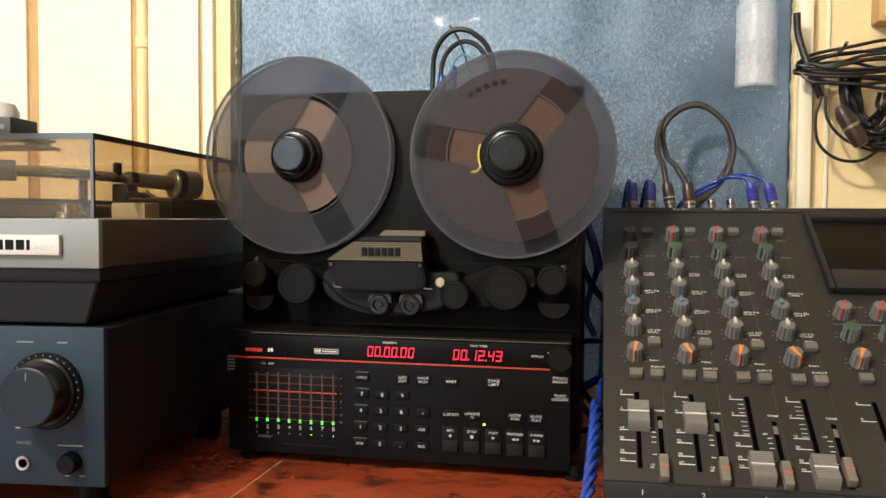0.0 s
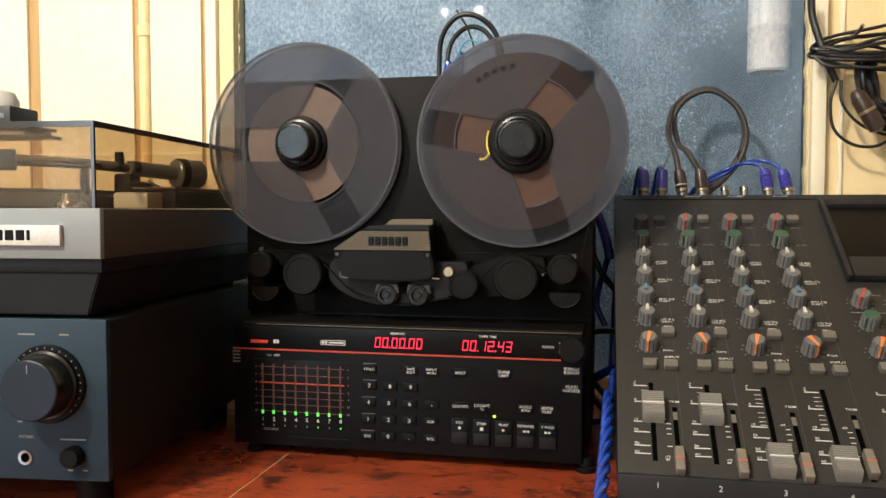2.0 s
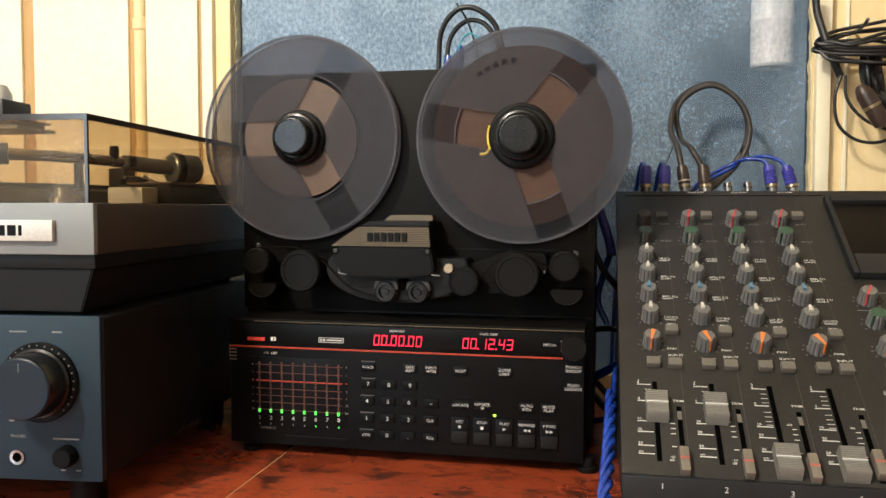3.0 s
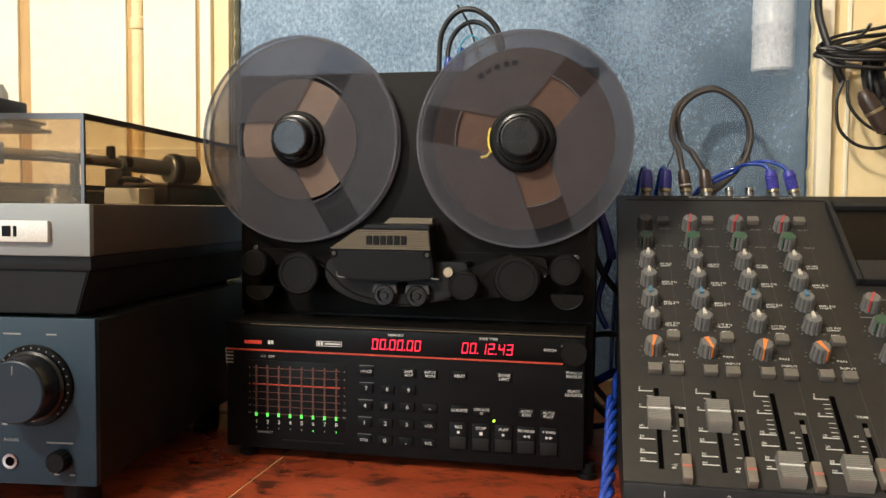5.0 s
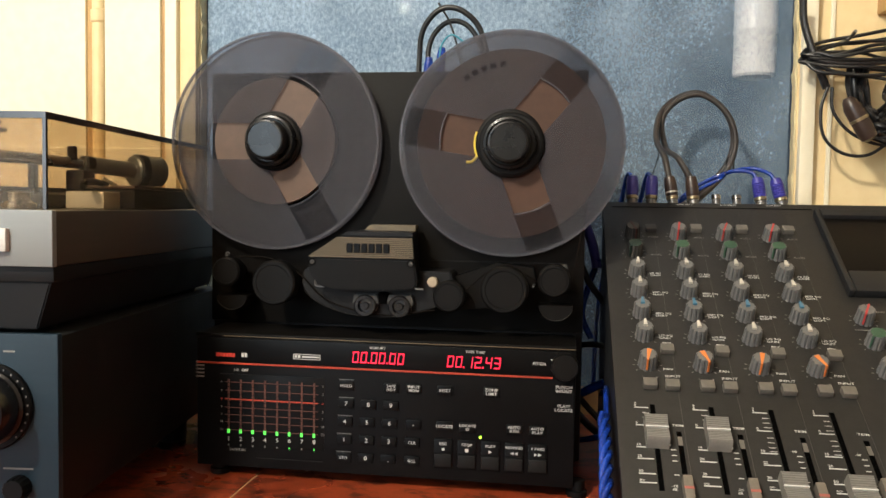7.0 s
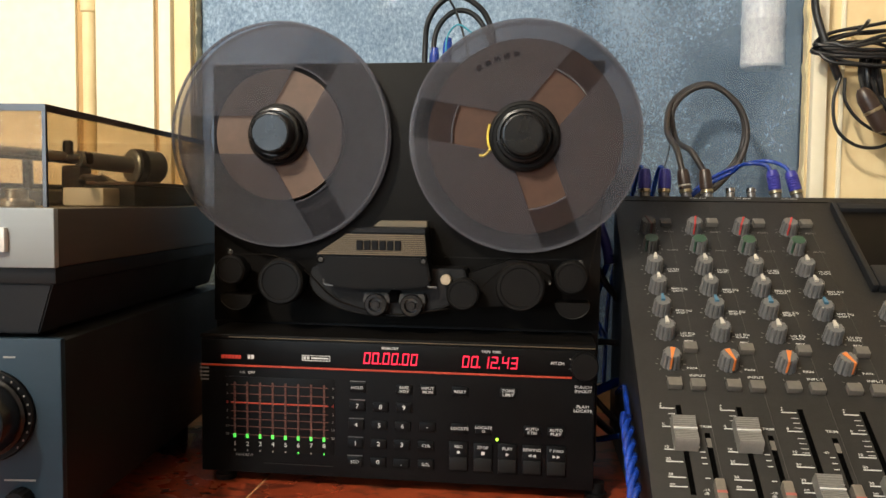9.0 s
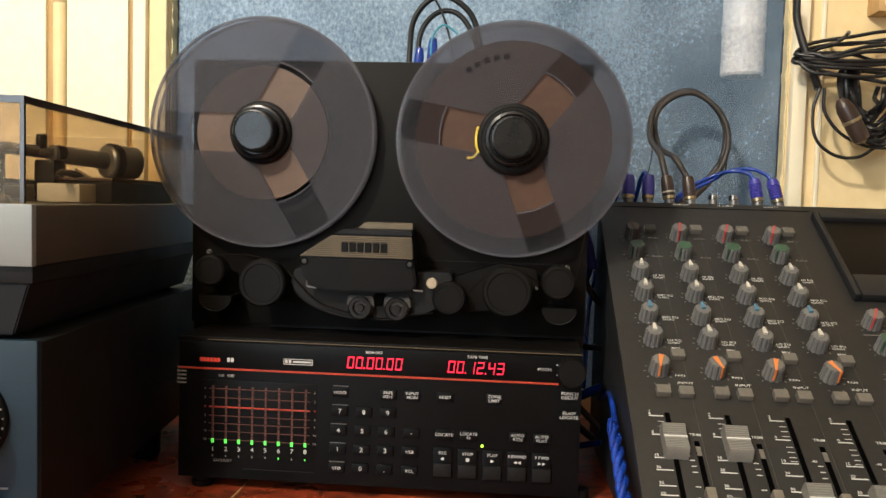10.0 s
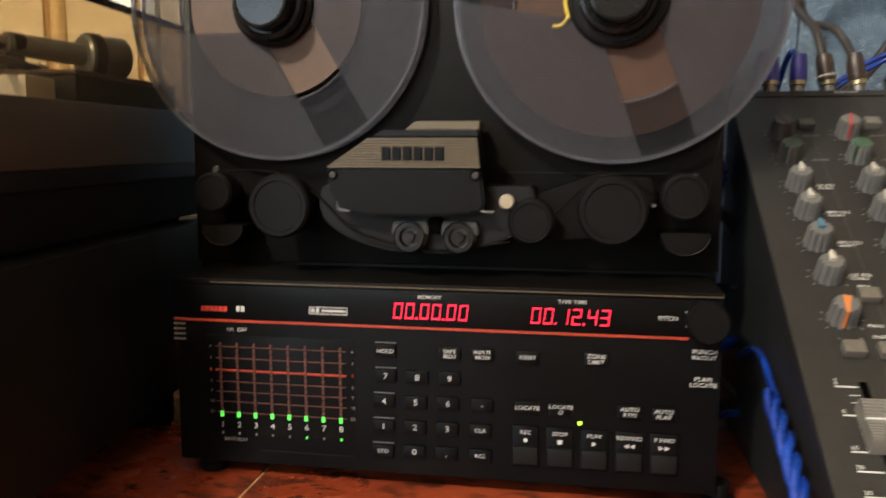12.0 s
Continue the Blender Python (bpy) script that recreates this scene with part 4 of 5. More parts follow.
part("upper_plate", bx(-0.07, 0.008, 0.002, 0.058, 0.0077, 0.0105, 0.0008), STEEL, box)
part("block", bx(-0.07, -0.006, 0.006, 0.05, 0.0107, 0.029, 0.003), DARK_AND_SHADED, box, "dark block with worn corners")
part("slot", bx(-0.040, -0.012, 0.0052, 0.0062, 0.017, 0.0215), STEEL, box)
part("cap", lathe([(0.016, 0), (0.016, 0.006), (0.012, 0.014), (0.004, 0.017)], 24), SATIN, box, "pale rounded cap", pose(-0.028, 0.025, 0.0292))

# ---- mixer ----
SL, BASE_Z = math.atan(0.664), 0.0460
CS, SN, LEN, WIDE = math.cos(SL), math.sin(SL), 0.3760, 0.46
mixer = thing("mixing_desk", pose(0.0528, 0.6275, 0.75, 0, 0, 1.0), "charcoal mixing desk with rows of knobs and faders", "mixing desk")
FACE = Matrix(((1, 0, 0, 0), (0, CS, -SN, 0), (0, SN, CS, BASE_Z), (0, 0, 0, 1)))


def on_face(u, v, n=0.0):
    return FACE @ Matrix.Translation((u, v, n))


def wedge(inset, drop):
    bm = bmesh.new()
    prof = [(0.004 + inset, 0.006), (inset, 0.041 - drop), (CS * LEN, BASE_Z + SN * LEN - 0.004 - drop), (CS * LEN + 0.012, BASE_Z - 0.005 + SN * LEN - drop - 0.02), (CS * LEN + 0.012, 0.006)]
    rows = [[bm.verts.new((x, y, z)) for y, z in prof] for x in (0.002, WIDE)]
    bm.faces.new(rows[0])
    bm.faces.new(rows[1][::-1])
    for i in range(5):
        bm.faces.new((rows[0][i], rows[1][i], rows[1][(i + 1) % 5], rows[0][(i + 1) % 5]))
    bmesh.ops.recalc_face_normals(bm, faces=bm.faces[:])
    bmesh.ops.bevel(bm, geom=bm.edges[:], offset=0.002, segments=2, affect="EDGES")
    return bm


part("case", wedge(0.003, 0.003), MIXER_EDGE, mixer, "dark wedge-shaped case")
part("top_panel", bx(0.0, WIDE, 0.0, LEN, -0.006, 0.0, 0.0016), MIXER, mixer, "charcoal enamelled top panel", FACE)
part("front_lip", bx(0.0, WIDE, -0.001, 0.0055, 0.013, 0.0482, 0.002), MIXER_EDGE, mixer, "black front lip with channel numbers")
part("groove", bx(0.010, 0.205, 0.3660, 0.3668, -0.001, 0.0003), SLOT, mixer, "", FACE)
for x in (0.05, WIDE - 0.05):
    for y in (0.04, 0.27):
        part("foot", lathe([(0.010, 0), (0.010, 0.007)], 16), RUBBER, mixer, xf=pose(x, y, 0))
for k in range(4):
    part("channel_line", bx(0.0478 + 0.0432 * k, 0.0481 + 0.0432 * k, 0.008, 0.360, -0.001, 0.0002), DARK_AND_SHADED, mixer, "", FACE)


def knob_meshes(body, mark):
    bm = lathe([(0.0078, 0), (0.0078, 0.0015), (0.0074, 0.0020), (0.0070, 0.0115), (0.0062, 0.0130), (0.0, 0.0130)], 77, 0.0016, 11)
    me = mesh_of("knob", bm, body)
    if mark is P_WHITE or mark is P_BLUE:
        bm = prism([(-0.0017, -0.0010), (0.0017, -0.0010), (0.0008, 0.0062), (-0.0008, 0.0062)], -0.0150, -0.0128)
        bm.transform(pose(0, 0, 0, -90))
    elif mark is P_ORANGE:
        bm = prism([(-0.0007, -0.0062), (0.0007, -0.0062), (0.0019, 0.0048), (-0.0019, 0.0048)], -0.0136, -0.0128)
        bm.transform(pose(0, 0, 0, -90))
        bx(-0.0007, 0.0007, -0.0079, -0.0060, 0.002, 0.0136, bm=bm)
    else:
        bm = bx(-0.0008, 0.0008, -0.0062, 0.0062, 0.0128, 0.0136)
        bx(-0.0007, 0.0007, -0.0079, -0.0060, 0.002, 0.0136, bm=bm)
    return me, mesh_of("pointer", bm, mark)


# last two sets repeat the red and green knobs with shade painted in
KNOBS = {k: knob_meshes(b, m) for k, b, m in (("red", KNOB, P_RED), ("green", KNOB, P_GREEN), ("white", KNOB, P_WHITE), ("blue", KNOB, P_BLUE), ("orange", KNOB, P_ORANGE), ("grey", DARK_AND_SHADED, SHADED_RED), ("green_shaded", DARK_AND_SHADED, SHADED_GREEN))}
CAP_TOP = {k: mesh_of("cap", lathe([(0.0058, 0.0128), (0.0056, 0.0134), (0, 0.0134)], 24), m) for k, m in (("green", P_GREEN), ("green_shaded", SHADED_GREEN))}


def mixer_knob(kind, u, v, turn):
    a, b = KNOBS[kind]
    k = new("knob", a)
    k.parent, k.matrix_basis = mixer, on_face(u, v) @ pose(0, 0, 0, 0, 0, turn)
    p = new("pointer", b)
    p.parent = k
    if kind in CAP_TOP:
        c = new("cap", CAP_TOP[kind])
        c.parent = k
    tagged(k, {"red": "grey knob with a red pointer", "green": "grey knob with a green cap", "white": "grey knob with a white pointer", "blue": "grey knob with a blue pointer", "orange": "grey knob with an orange pointer", "grey": "grey knob with shade painted in", "green_shaded": "grey knob with shade painted in"}[kind])


BTN = mesh_of("button", bx(-0.0052, 0.0052, -0.0042, 0.0042, 0, 0.0055, 0.0008), BUTTON)
# same button, its colour darkened for the reel's shadow
BTN_SHADED = mesh_of("button", bx(-0.0052, 0.0052, -0.0042, 0.0042, 0, 0.0045, 0.0008), DARK_AND_SHADED)


def mixer_button(u, v, dark=False):
    b = new("button", BTN_SHADED if dark else BTN)
    b.parent, b.matrix_basis = mixer, on_face(u, v)
    tagged(b, "taupe push button with shade painted in" if dark else "taupe push button")


def mixer_words(s, u, v, size=0.0032, material=PRINT, align="LEFT", wide=1.25):
    words(s, size, material, mixer, on_face(u, v, 0.0001), align=align, wide=wide)


def dashes(u, v, r=0.0105):
    bm = bmesh.new()
    for a in (215, 180, 150, 30, 0, -35):
        c, s = math.cos(radians(a)), math.sin(radians(a))
        bx(-0.0009, 0.0009, -0.00025, 0.00025, 0, 0.00015, bm=bm)
        bmesh.ops.transform(bm, matrix=pose(u + r * c, v + r * s, 0, 0, 0, a), verts=bm.verts[-8:])
    part("dial_marks", bm, PRINT_DIM, mixer, "", FACE)


def fader_cap():
    top = []
    for i in range(6):
        y = 0.0110 - i * 0.0017
        h = 0.0108 - 0.0003 * i
        top += [(y, h - 0.0006), (y - 0.0004, h), (y - 0.0010, h), (y - 0.0014, h - 0.0006)]
    poly = [(-0.0128, 0.0), (0.0128, 0.0), (0.0120, 0.0085)] + top + [(-y, h) for y, h in reversed(top)] + [(-0.0120, 0.0085)]
    bm = prism(poly, -0.0080, 0.0080)
    bm.transform(pose(0, 0, 0, 0, 0, 90))
    return mesh_of("fader_cap", bm, FADER)


FADER_ME = fader_cap()
FADER_LINE = mesh_of("fader_line", bx(-0.0081, 0.0081, -0.0005, 0.0005, 0.0088, 0.0099), PRINT)
TRIM_ME = mesh_of("trim_cap", bx(-0.0033, 0.0033, -0.0108, 0.0108, 0, 0.0080, 0.0012), TRIM_CAP)
TRIM_LINE = mesh_of("trim_line", bx(-0.0032, 0.0032, -0.0010, 0.0010, 0.0076, 0.0082), shader("faded_red_line", (0.38, 0.11, 0.085), 0.5))

U0, DU = 0.0270, 0.0429
TURNS = [(20, -40, -4, 0, 0, 0, -10), (-10, -40, 3, 0, 3, 4, 20), (-20, -45, 0, 0, 0, 0, -12), (-20, -45, 0, 4, 3, 0, 26)]
for i in range(4):
    u = U0 + DU * i
    # first channel's upper knobs and button carry the reel's shadow in their colour
    rows = (("grey" if i == 0 else "red", 0.3150), ("green_shaded" if i == 0 else "green", 0.2860), ("white", 0.2552), ("white", 0.2272), ("blue", 0.1985), ("white", 0.1702), ("orange", 0.1370))
    for (kind, v), turn in zip(rows, TURNS[i]):
        mixer_knob(kind, u, v, turn)
        dashes(u, v)
    mixer_button(u + 0.0182, 0.3260, i == 0)
    mixer_button(u + 0.0168, 0.1535)
    mixer_button(u, 0.1140)
    mixer_button(u + 0.0168, 0.1135)
    for s, v in (("AUX1", 0.3140), ("AUX2", 0.2850), ("HI EQ\nGAIN", 0.2550), ("MID EQ\nGAIN", 0.2275), ("MID EQ\nSHIFT", 0.1990), ("LO EQ\nGAIN", 0.1710), ("PAN", 0.1330)):
        mixer_words(s, u + 0.0118 + (0.003 if v > 0.28 else 0), v, material=PRINT if v < 0.27 else PRINT_DIM)
    mixer_words("MIX", u + 0.0140, 0.1632, 0.0032)
    mixer_words("INPUT", u + 0.0125, 0.1252, 0.0034)
    mixer_words("L", u - 0.0050, 0.1235, 0.0022, PRINT_DIM)
    mixer_words("R", u + 0.0055, 0.1235, 0.0022, PRINT_DIM)
    part("fader_slot", bx(u - 0.0018, u + 0.0018, 0.0160, 0.0945, -0.0005, 0.0003), SLOT, mixer, "black fader slot", FACE)
    part("trim_slot", bx(u + 0.0150, u + 0.0186, 0.0080, 0.0690, -0.0005, 0.0003), SLOT, mixer, "black trim slot", FACE)
    part("slot_felt", bx(u + 0.0152, u + 0.0184, 0.0560, 0.0640, 0.0, 0.0006), BUTTON, mixer, "brown felt strip in the slot", FACE)
    f = new("fader_cap", FADER_ME)
    f.parent, f.matrix_basis = mixer, on_face(u + 0.0003, (0.0650, 0.0652, 0.0190, 0.0195)[i])
    tagged(f, "ridged grey fader cap with a white line")
    o = new("fader_line", FADER_LINE)
    o.parent = f
    f = new("trim_cap", TRIM_ME)
    f.parent, f.matrix_basis = mixer, on_face(u + 0.0168, (0.0140, 0.0145, 0.0140, 0.0205)[i])
    tagged(f, "taupe trim slider with a red line")
    o = new("trim_line", TRIM_LINE)
    o.parent = f
    for s, v, w in (("6", 0.0912, 0.0105), ("0", 0.0738, 0.0105), ("10", 0.0532, 0.0115), ("20", 0.0428, 0.0115), ("30", 0.0298, 0.0115), ("oo", 0.0222, 0.0115)):
        part("scale_tick", bx(u - 0.0030 - w, u - 0.0030, v - 0.0004, v + 0.0004, 0, 0.00015), PRINT, mixer, "", FACE)
        mixer_words(s, u - 0.0030 - w, v + 0.0021, 0.0031, wide=1.1)
    mixer_words("+", u - 0.0135, 0.0955, 0.003)
    for v in (0.0860, 0.0815, 0.0770, 0.0675, 0.0630, 0.0585, 0.0550):
        part("scale_tick", bx(u - 0.0078, u - 0.0030, v - 0.0002, v + 0.0002, 0, 0.00015), PRINT, mixer, "", FACE)
    mixer_words("TRIM", u + 0.0168, 0.0748, 0.003, align="CENTER")
    mixer_words("-60", u + 0.0060, 0.0560, 0.0028, wide=1.1)
    mixer_words("-10\ndB", u + 0.0070, 0.0190, 0.0028, wide=1.1)
    for v in (0.0520, 0.0470, 0.0420, 0.0300):
        part("scale_tick", bx(u + 0.0095, u + 0.0130, v - 0.0003, v + 0.0003, 0, 0.00015), PRINT, mixer, "", FACE)
    words(str(i + 1), 0.0060, PRINT, mixer, pose(u + 0.001, -0.0012, 0.0415, 90))

# master section
for k in range(3):
    u = 0.2075 + 0.030 * k
    mixer_knob("red", u, 0.1995, -25)
    mixer_knob("green", u, 0.1705, -45)
    mixer_knob("orange", u, 0.1380, -20)
    mixer_button(u, 0.1180)
    for v in (0.1995, 0.1705, 0.1380):
        dashes(u, v)
    part("master_slot", bx(u - 0.0018, u + 0.0018, 0.0160, 0.0945, -0.0005, 0.0003), SLOT, mixer, "black fader slot", FACE)
    f = new("fader_cap", FADER_ME)
    f.parent, f.matrix_basis = mixer, on_face(u + 0.0003, 0.018)
    o = new("fader_line", FADER_LINE)
    o.parent = f
    for s, v, w in (("6", 0.0912, 0.0105), ("0", 0.0740, 0.0105)):
        part("scale_tick", bx(u - 0.0030 - w, u - 0.0030, v - 0.0004, v + 0.0004, 0, 0.00015), PRINT, mixer, "", FACE)
        mixer_words(s, u - 0.0030 - w, v + 0.0021, 0.0031, wide=1.1)
mixer_words("SEND", 0.2190, 0.2110, 0.0028, PRINT_DIM)
part("section_line", bx(0.1975, 0.30, 0.1873, 0.1879, 0, 0.00015), PRINT_DIM, mixer, "", FACE)
hood = part("meter_hood", bx(0.2030, 0.2085, 0.2290, 0.3560, 0.0, 0.0085, 0.0022), MIXER_EDGE, mixer, "raised frame round the meter window", FACE)
part("hood_front", bx(0.2087, 0.36, 0.2290, 0.2580, 0.0, 0.0085, 0.0022), MIXER_EDGE, hood, "", FACE)
part("hood_back", bx(0.2087, 0.36, 0.3450, 0.3560, 0.0, 0.0085, 0.0022), MIXER_EDGE, hood, "", FACE)
part("meter_glass", bx(0.2087, 0.36, 0.2582, 0.3448, 0.0, 0.0040, 0.0005), WINDOW_BLACK, hood, "smoked black meter window", FACE)
for s, u in (("MON OUT", 0.0825), ("AUX SEND", 0.1258), ("AUX RTN", 0.1700)):
    mixer_words(s, u, 0.3722, 0.0026, PRINT, "CENTER", 1.3)


# ---- plugs standing in the mixer's rear sockets ----
def plug(kind, u, lean, high=0.033):
    base = mixer.matrix_basis @ Vector((u, CS * LEN + 0.004, BASE_Z + SN * LEN - 0.006))
    ob = thing("cable_plug", Matrix.Translation(base) @ pose(0, 0, 0, -10, lean, 0), {"blue": "violet-blue plug with a brass ring in a mixer socket", "brown": "dark brown plug with a pale ring in a mixer socket", "ribbed": "ribbed blue plug in a mixer socket"}[kind], "plug", "plugs behind the mixer")
    m = {"blue": PLUG_BLUE, "brown": PLUG_BROWN, "ribbed": PLUG_BLUE}[kind]
    part("socket", lathe([(0.0052, 0), (0.0052, 0.009), (0.0046, 0.0092)], 24), STEEL, ob)
    part("ring", lathe([(0.0050, 0.0093), (0.0062, 0.0098), (0.0062, 0.0125), (0.0056, 0.013)], 24), BRASS, ob, "brass ring")
    prof = [(0.0058, 0.0131), (0.0063, 0.015), (0.0063, 0.026), (0.0052, high), (0.0030, high + 0.001)]
    if kind == "ribbed":
        prof = [(0.0058, 0.0131)] + [(0.0064 if k % 2 else 0.0058, 0.0140 + 0.0012 * k) for k in range(12)] + [(0.0048, high)]
    part("shell", lathe(prof, 24), m, ob)
    if kind == "brown":
        part("band", lathe([(0.0062, 0.0160), (0.0067, 0.0162), (0.0067, 0.0175), (0.0062, 0.0177)], 24, cap=False), P_WHITE if u < 0.08 else PLUG_BROWN, ob)
    return ob.matrix_basis @ Vector((0, 0, high))


TOPS = [plug("blue", 0.0314, 0), plug("blue", 0.0505, 2), plug("brown", 0.0735, -8), plug("brown", 0.0940, -6), plug("ribbed", 0.1610, -8), plug("ribbed", 0.1820, -14)]
for u in (0.1165, 0.1365):
    base = mixer.matrix_basis @ Vector((u, CS * LEN + 0.004, BASE_Z + SN * LEN - 0.006))
    ob = thing("phono_socket", Matrix.Translation(base) @ pose(0, 0, 0, -10, -4, 0), "empty bright metal phono socket behind the mixer", "socket", "plugs behind the mixer")
    part("barrel", lathe([(0.0042, 0), (0.0042, 0.010)], 20), STEEL, ob)
    part("tip", lathe([(0.0040, 0.0101), (0.0046, 0.0104), (0.0046, 0.0145), (0.0030, 0.015)], 20), CHROME, ob)


# ---- cables ----
def cable(points, radius, material, label, steps=10):
    bm = tube(points, radius, 12, steps)
    return tagged(part("cable", bm, material), label, "cable", "cables")


a, b = TOPS[2], TOPS[3]
loop = [(0.1075, 1.004, 1.074), (0.1135, 1.028, 1.104), (0.132, 1.040, 1.123), (0.158, 1.040, 1.129), (0.184, 1.038, 1.110), (0.195, 1.036, 1.082), (0.190, 1.034, 1.052), (0.172, 1.028, 1.028), (0.148, 1.010, 1.008), (0.125, 0.985, 0.995), (0.110, 0.960, 0.980)]
cable([a - Vector((0, 0, 0.002)), a + Vector((-0.004, 0.014, 0.022))] + [Vector(p) for p in loop], 0.0032, CABLE_GREY, "thick brown-black cable looped behind the mixer")
cable([b - Vector((0, 0, 0.002)), b + Vector((-0.012, 0.010, 0.020)), (0.120, 1.022, 1.066), (0.116, 1.028, 1.098)] + [Vector(p) + Vector((0.001, -0.007, -0.003)) for p in loop[2:]], 0.0031, CABLE_GREY, "thick brown-black cable looped behind the mixer")
cable([(0.192, 1.034, 1.060), (0.186, 1.028, 1.048), (0.193, 1.026, 1.040), (0.196, 1.032, 1.050)], 0.0009, CABLE, "thin tie round the looped cable")
for i, off in ((4, 0.0), (5, 0.004)):
    a = TOPS[i]
    cable([a - Vector((0, 0, 0.002)), a + Vector((-0.006, 0.004, 0.006)), a + Vector((-0.024, 0.010, 0.007 + off)), (0.172, 0.985, 1.030 + off), (0.140, 0.980, 1.012 + off), (0.118, 0.972, 0.992), (0.105, 0.965, 0.970)], 0.0020, CABLE_BLUE, "shiny blue cable curving behind the mixer")
for i in (0, 1):
    a = TOPS[i]
    cable([a - Vector((0, 0, 0.002)), a + Vector((-0.004, 0.012, 0.002)), a + Vector((-0.010, 0.028, -0.030)), (0.050 + 0.02 * i, 1.00, 0.90), (0.045 + 0.015 * i, 0.99, 0.80)], 0.0024, CABLE_BLUE, "shiny blue cable dropping behind the mixer")
cable([TOPS[1] + Vector((0, 0.01, 0.0)), (0.110, 1.005, 1.055), (0.113, 1.020, 1.085)], 0.0006, CABLE, "thin black wire rising behind the mixer")

# cables behind the recorder
cable([(-0.150, 0.953, 1.060), (-0.150, 0.955, 1.150), (-0.145, 0.950, 1.186), (-0.125, 0.945, 1.206), (-0.100, 0.945, 1.202), (-0.080, 0.950, 1.175), (-0.070, 0.953, 1.100)], 0.0030, CABLE, "black cable arching behind the recorder")
cable([(-0.146, 0.958, 1.060), (-0.143, 0.962, 1.140), (-0.138, 0.962, 1.178), (-0.118, 0.960, 1.196), (-0.095, 0.960, 1.188), (-0.076, 0.962, 1.150), (-0.068, 0.962, 1.100)], 0.0028, CABLE, "black cable arching behind the recorder")
cable([(-0.130, 0.955, 1.215), (-0.118, 0.958, 1.195), (-0.108, 0.958, 1.165), (-0.098, 0.958, 1.120)], 0.0012, CABLE, "thin black cable behind the recorder")
cable([(-0.128, 0.955, 1.150), (-0.126, 0.956, 1.170), (-0.115, 0.956, 1.181), (-0.100, 0.956, 1.172)], 0.0010, CABLE_TEAL, "thin teal wire behind the recorder")
for x, z in ((-0.142, 1.128), (-0.128, 1.138)):
    ob = thing("cable_plug", pose(x, 0.960, z, 0, 4, 0), "blue plug standing behind the recorder", "plug")
    part("shell", lathe([(0.0048, 0), (0.0052, 0.002), (0.0052, 0.022), (0.0036, 0.030), (0.002, 0.031)], 20), CABLE_BLUE, ob)

# cables between recorder and mixer
hung = thing("cable_plug", pose(0.0295, 0.946, 0.9830, 0, 150, 0), "blue plug with a bright ring hanging beside the recorder", "plug")
part("ring", lathe([(0.0030, -0.0060), (0.0030, -0.0010), (0.0062, -0.0005), (0.0062, 0.0030), (0.0050, 0.0034)], 20), BRASS, hung, "brass ring")
cable([(0.030, 0.945, 0.985), (0.040, 0.935, 0.955), (0.044, 0.930, 0.935)], 0.0050, PLUG_BLUE, "blue plug body hanging beside the recorder")
cable([(0.045, 0.93, 0.945), (0.036, 0.94, 0.915), (0.030, 0.945, 0.885), (0.040, 0.94, 0.86)], 0.0034, CABLE_BLUE, "dark blue cable crossing beside the recorder")
cable([(0.020, 0.90, 0.960), (0.034, 0.905, 0.925), (0.052, 0.915, 0.900)], 0.0034, CABLE, "black cable beside the recorder")
cable([(0.015, 0.93, 0.845), (0.030, 0.91, 0.858), (0.047, 0.89, 0.862), (0.060, 0.88, 0.860)], 0.0030, CABLE, "black cable beside the recorder")
cable([(0.020, 0.92, 0.800), (0.032, 0.90, 0.812), (0.050, 0.88, 0.826), (0.060, 0.87, 0.828)], 0.0045, CABLE_BLUE, "shiny blue cable beside the recorder")
cable([(0.020, 0.91, 0.815), (0.036, 0.89, 0.800), (0.055, 0.87, 0.785)], 0.0030, CABLE, "black cable beside the recorder")
cable([(0.018, 0.95, 0.790), (0.035, 0.93, 0.775), (0.052, 0.90, 0.768)], 0.0040, CABLE, "black cable lying beside the recorder")
cable([(0.016, 0.90, 0.762), (0.035, 0.88, 0.770), (0.052, 0.86, 0.780)], 0.0030, CABLE_BLUE, "shiny blue cable beside the recorder")
for k in range(3):
    ph = 2 * math.pi * k / 3
    pts = []
    for j in range(26):
        s = j / 25
        y = 0.745 - 0.205 * s
        z = 0.828 - 0.068 * s
        pts.append((0.0450 - 0.010 * s * s + 0.0029 * math.cos(ph + 26 * s), y, z + 0.0029 * math.sin(ph + 26 * s)))
    cable(pts, 0.0026, CABLE_BLUE, "shiny blue cable twisted along the mixer's side", 3)
cable([(0.047, 0.745, 0.828), (0.048, 0.780, 0.838), (0.050, 0.82, 0.835), (0.048, 0.86, 0.82)], 0.0024, CABLE_BLUE, "shiny blue cable beside the mixer")

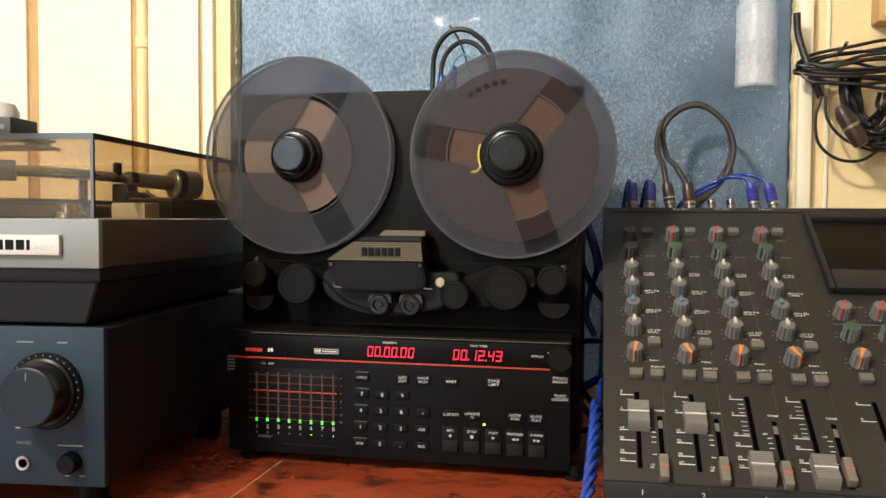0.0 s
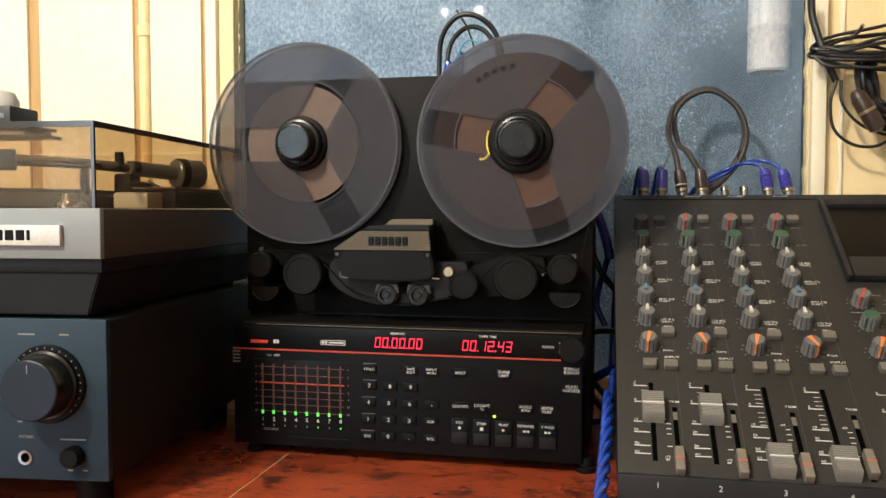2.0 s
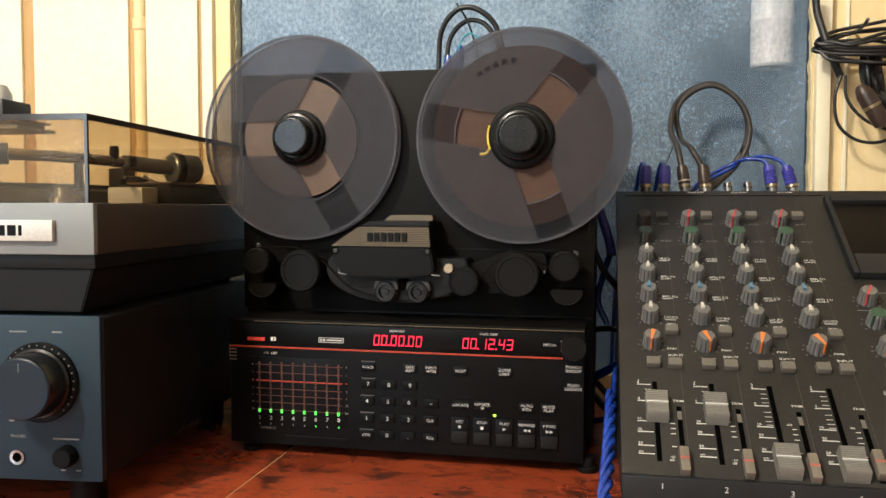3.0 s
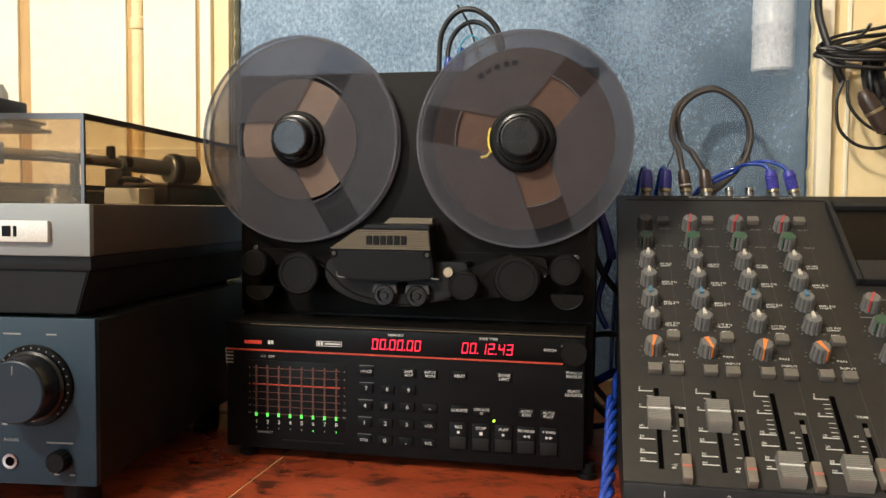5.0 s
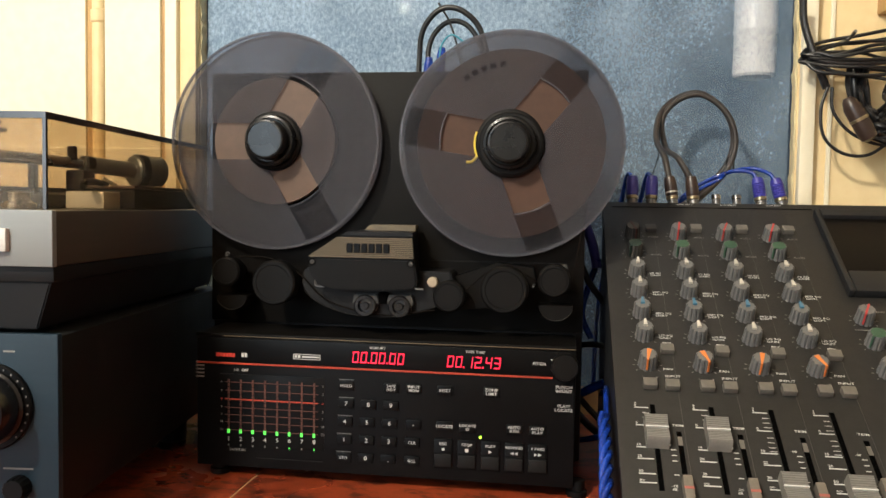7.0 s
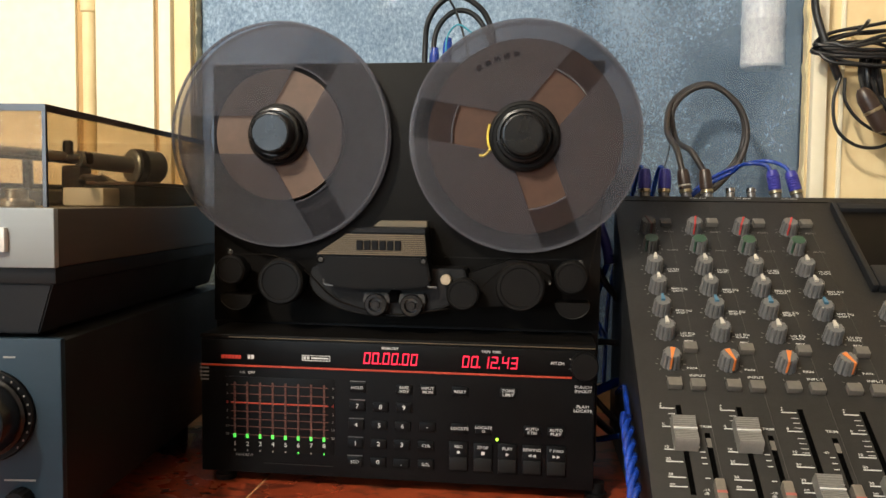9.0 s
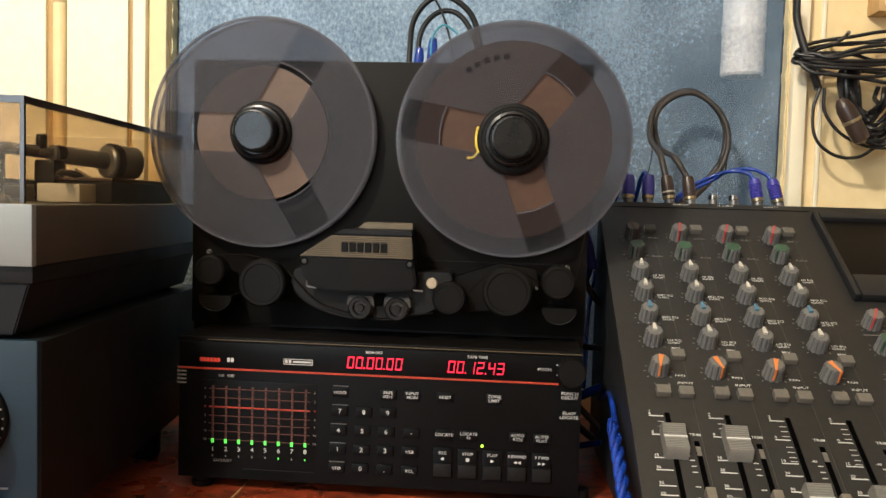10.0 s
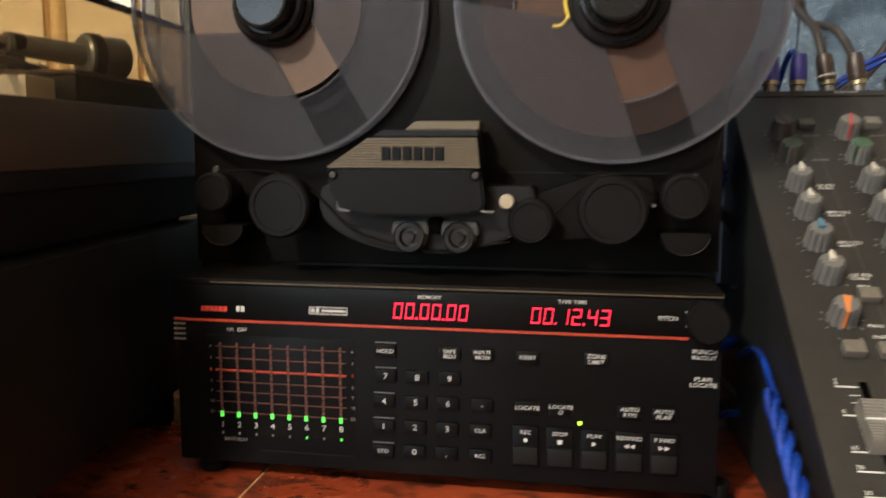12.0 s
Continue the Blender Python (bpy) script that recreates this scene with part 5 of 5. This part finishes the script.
# ---- headphones' cable bundle on the wall ----
bundle = thing("cable_bundle", pose(0.315, 1.040, 1.180), "bundled black cable with a plug-in adapter hung on the wall", "cable bundle")
random.seed(11)
for k in range(7):
    bm = bmesh.new()
    pts = []
    for j in range(13):
        a = 2 * math.pi * j / 12
        pts.append((0.015 + (0.062 + random.uniform(-0.006, 0.006)) * math.cos(a), -0.004 + 0.014 * math.sin(a) + random.uniform(-0.004, 0.004), 0.004 - 0.0055 * k + 0.010 * math.sin(a) + (0.010 - 0.003 * k) * math.cos(a) + random.uniform(-0.003, 0.003)))
    part("wrap", tube(pts, 0.0020, 8, 5), CABLE, bundle)
part("hanging_end", tube([(-0.050, 0, 0.052), (-0.048, 0.002, 0.030), (-0.042, 0, 0.006), (-0.030, -0.004, -0.030), (-0.022, 0, -0.046)], 0.0042, 10, 8), CABLE, bundle)
part("adapter", lathe([(0.004, 0), (0.0085, 0.003), (0.0095, 0.010), (0.0095, 0.040), (0.007, 0.048), (0.004, 0.052)], 24), PLUG_BROWN, bundle, "rounded brown-black adapter", pose(0.016, -0.030, -0.106, 0, -30, 0))
part("adapter_band", lathe([(0.0097, 0.024), (0.0102, 0.0245), (0.0102, 0.027), (0.0097, 0.0275)], 24, cap=False), BRASS, bundle, "", pose(0.016, -0.030, -0.106, 0, -30, 0))
for k in range(9):
    r = 0.012 + 0.0040 * k
    pts = []
    for j in range(11):
        a = math.pi * (0.95 + 0.95 * j / 10)
        pts.append((0.030 + r * math.cos(a) + 0.0015 * k, -0.004 + random.uniform(-0.010, 0.010), -0.028 + (r + 0.034) * math.sin(a)))
    part("wrap", tube(pts, 0.0026, 8, 5), CABLE, bundle)
part("loop", tube([(-0.022, -0.004, -0.046), (-0.028, -0.004, -0.070), (-0.024, -0.004, -0.100), (-0.004, -0.004, -0.118), (0.022, -0.004, -0.120), (0.045, -0.004, -0.105)], 0.0018, 8, 8), CABLE, bundle)
part("loop", tube([(-0.018, -0.006, -0.046), (-0.016, -0.006, -0.072), (0.002, -0.006, -0.095), (0.030, -0.006, -0.108), (0.060, -0.006, -0.110)], 0.0018, 8, 8), CABLE, bundle)
part("hook", tube([(0.0, 0.040, 0.010), (0.0, 0.0, 0.008), (0.0, -0.018, 0.012)], 0.002, 8, 6), STEEL, bundle)
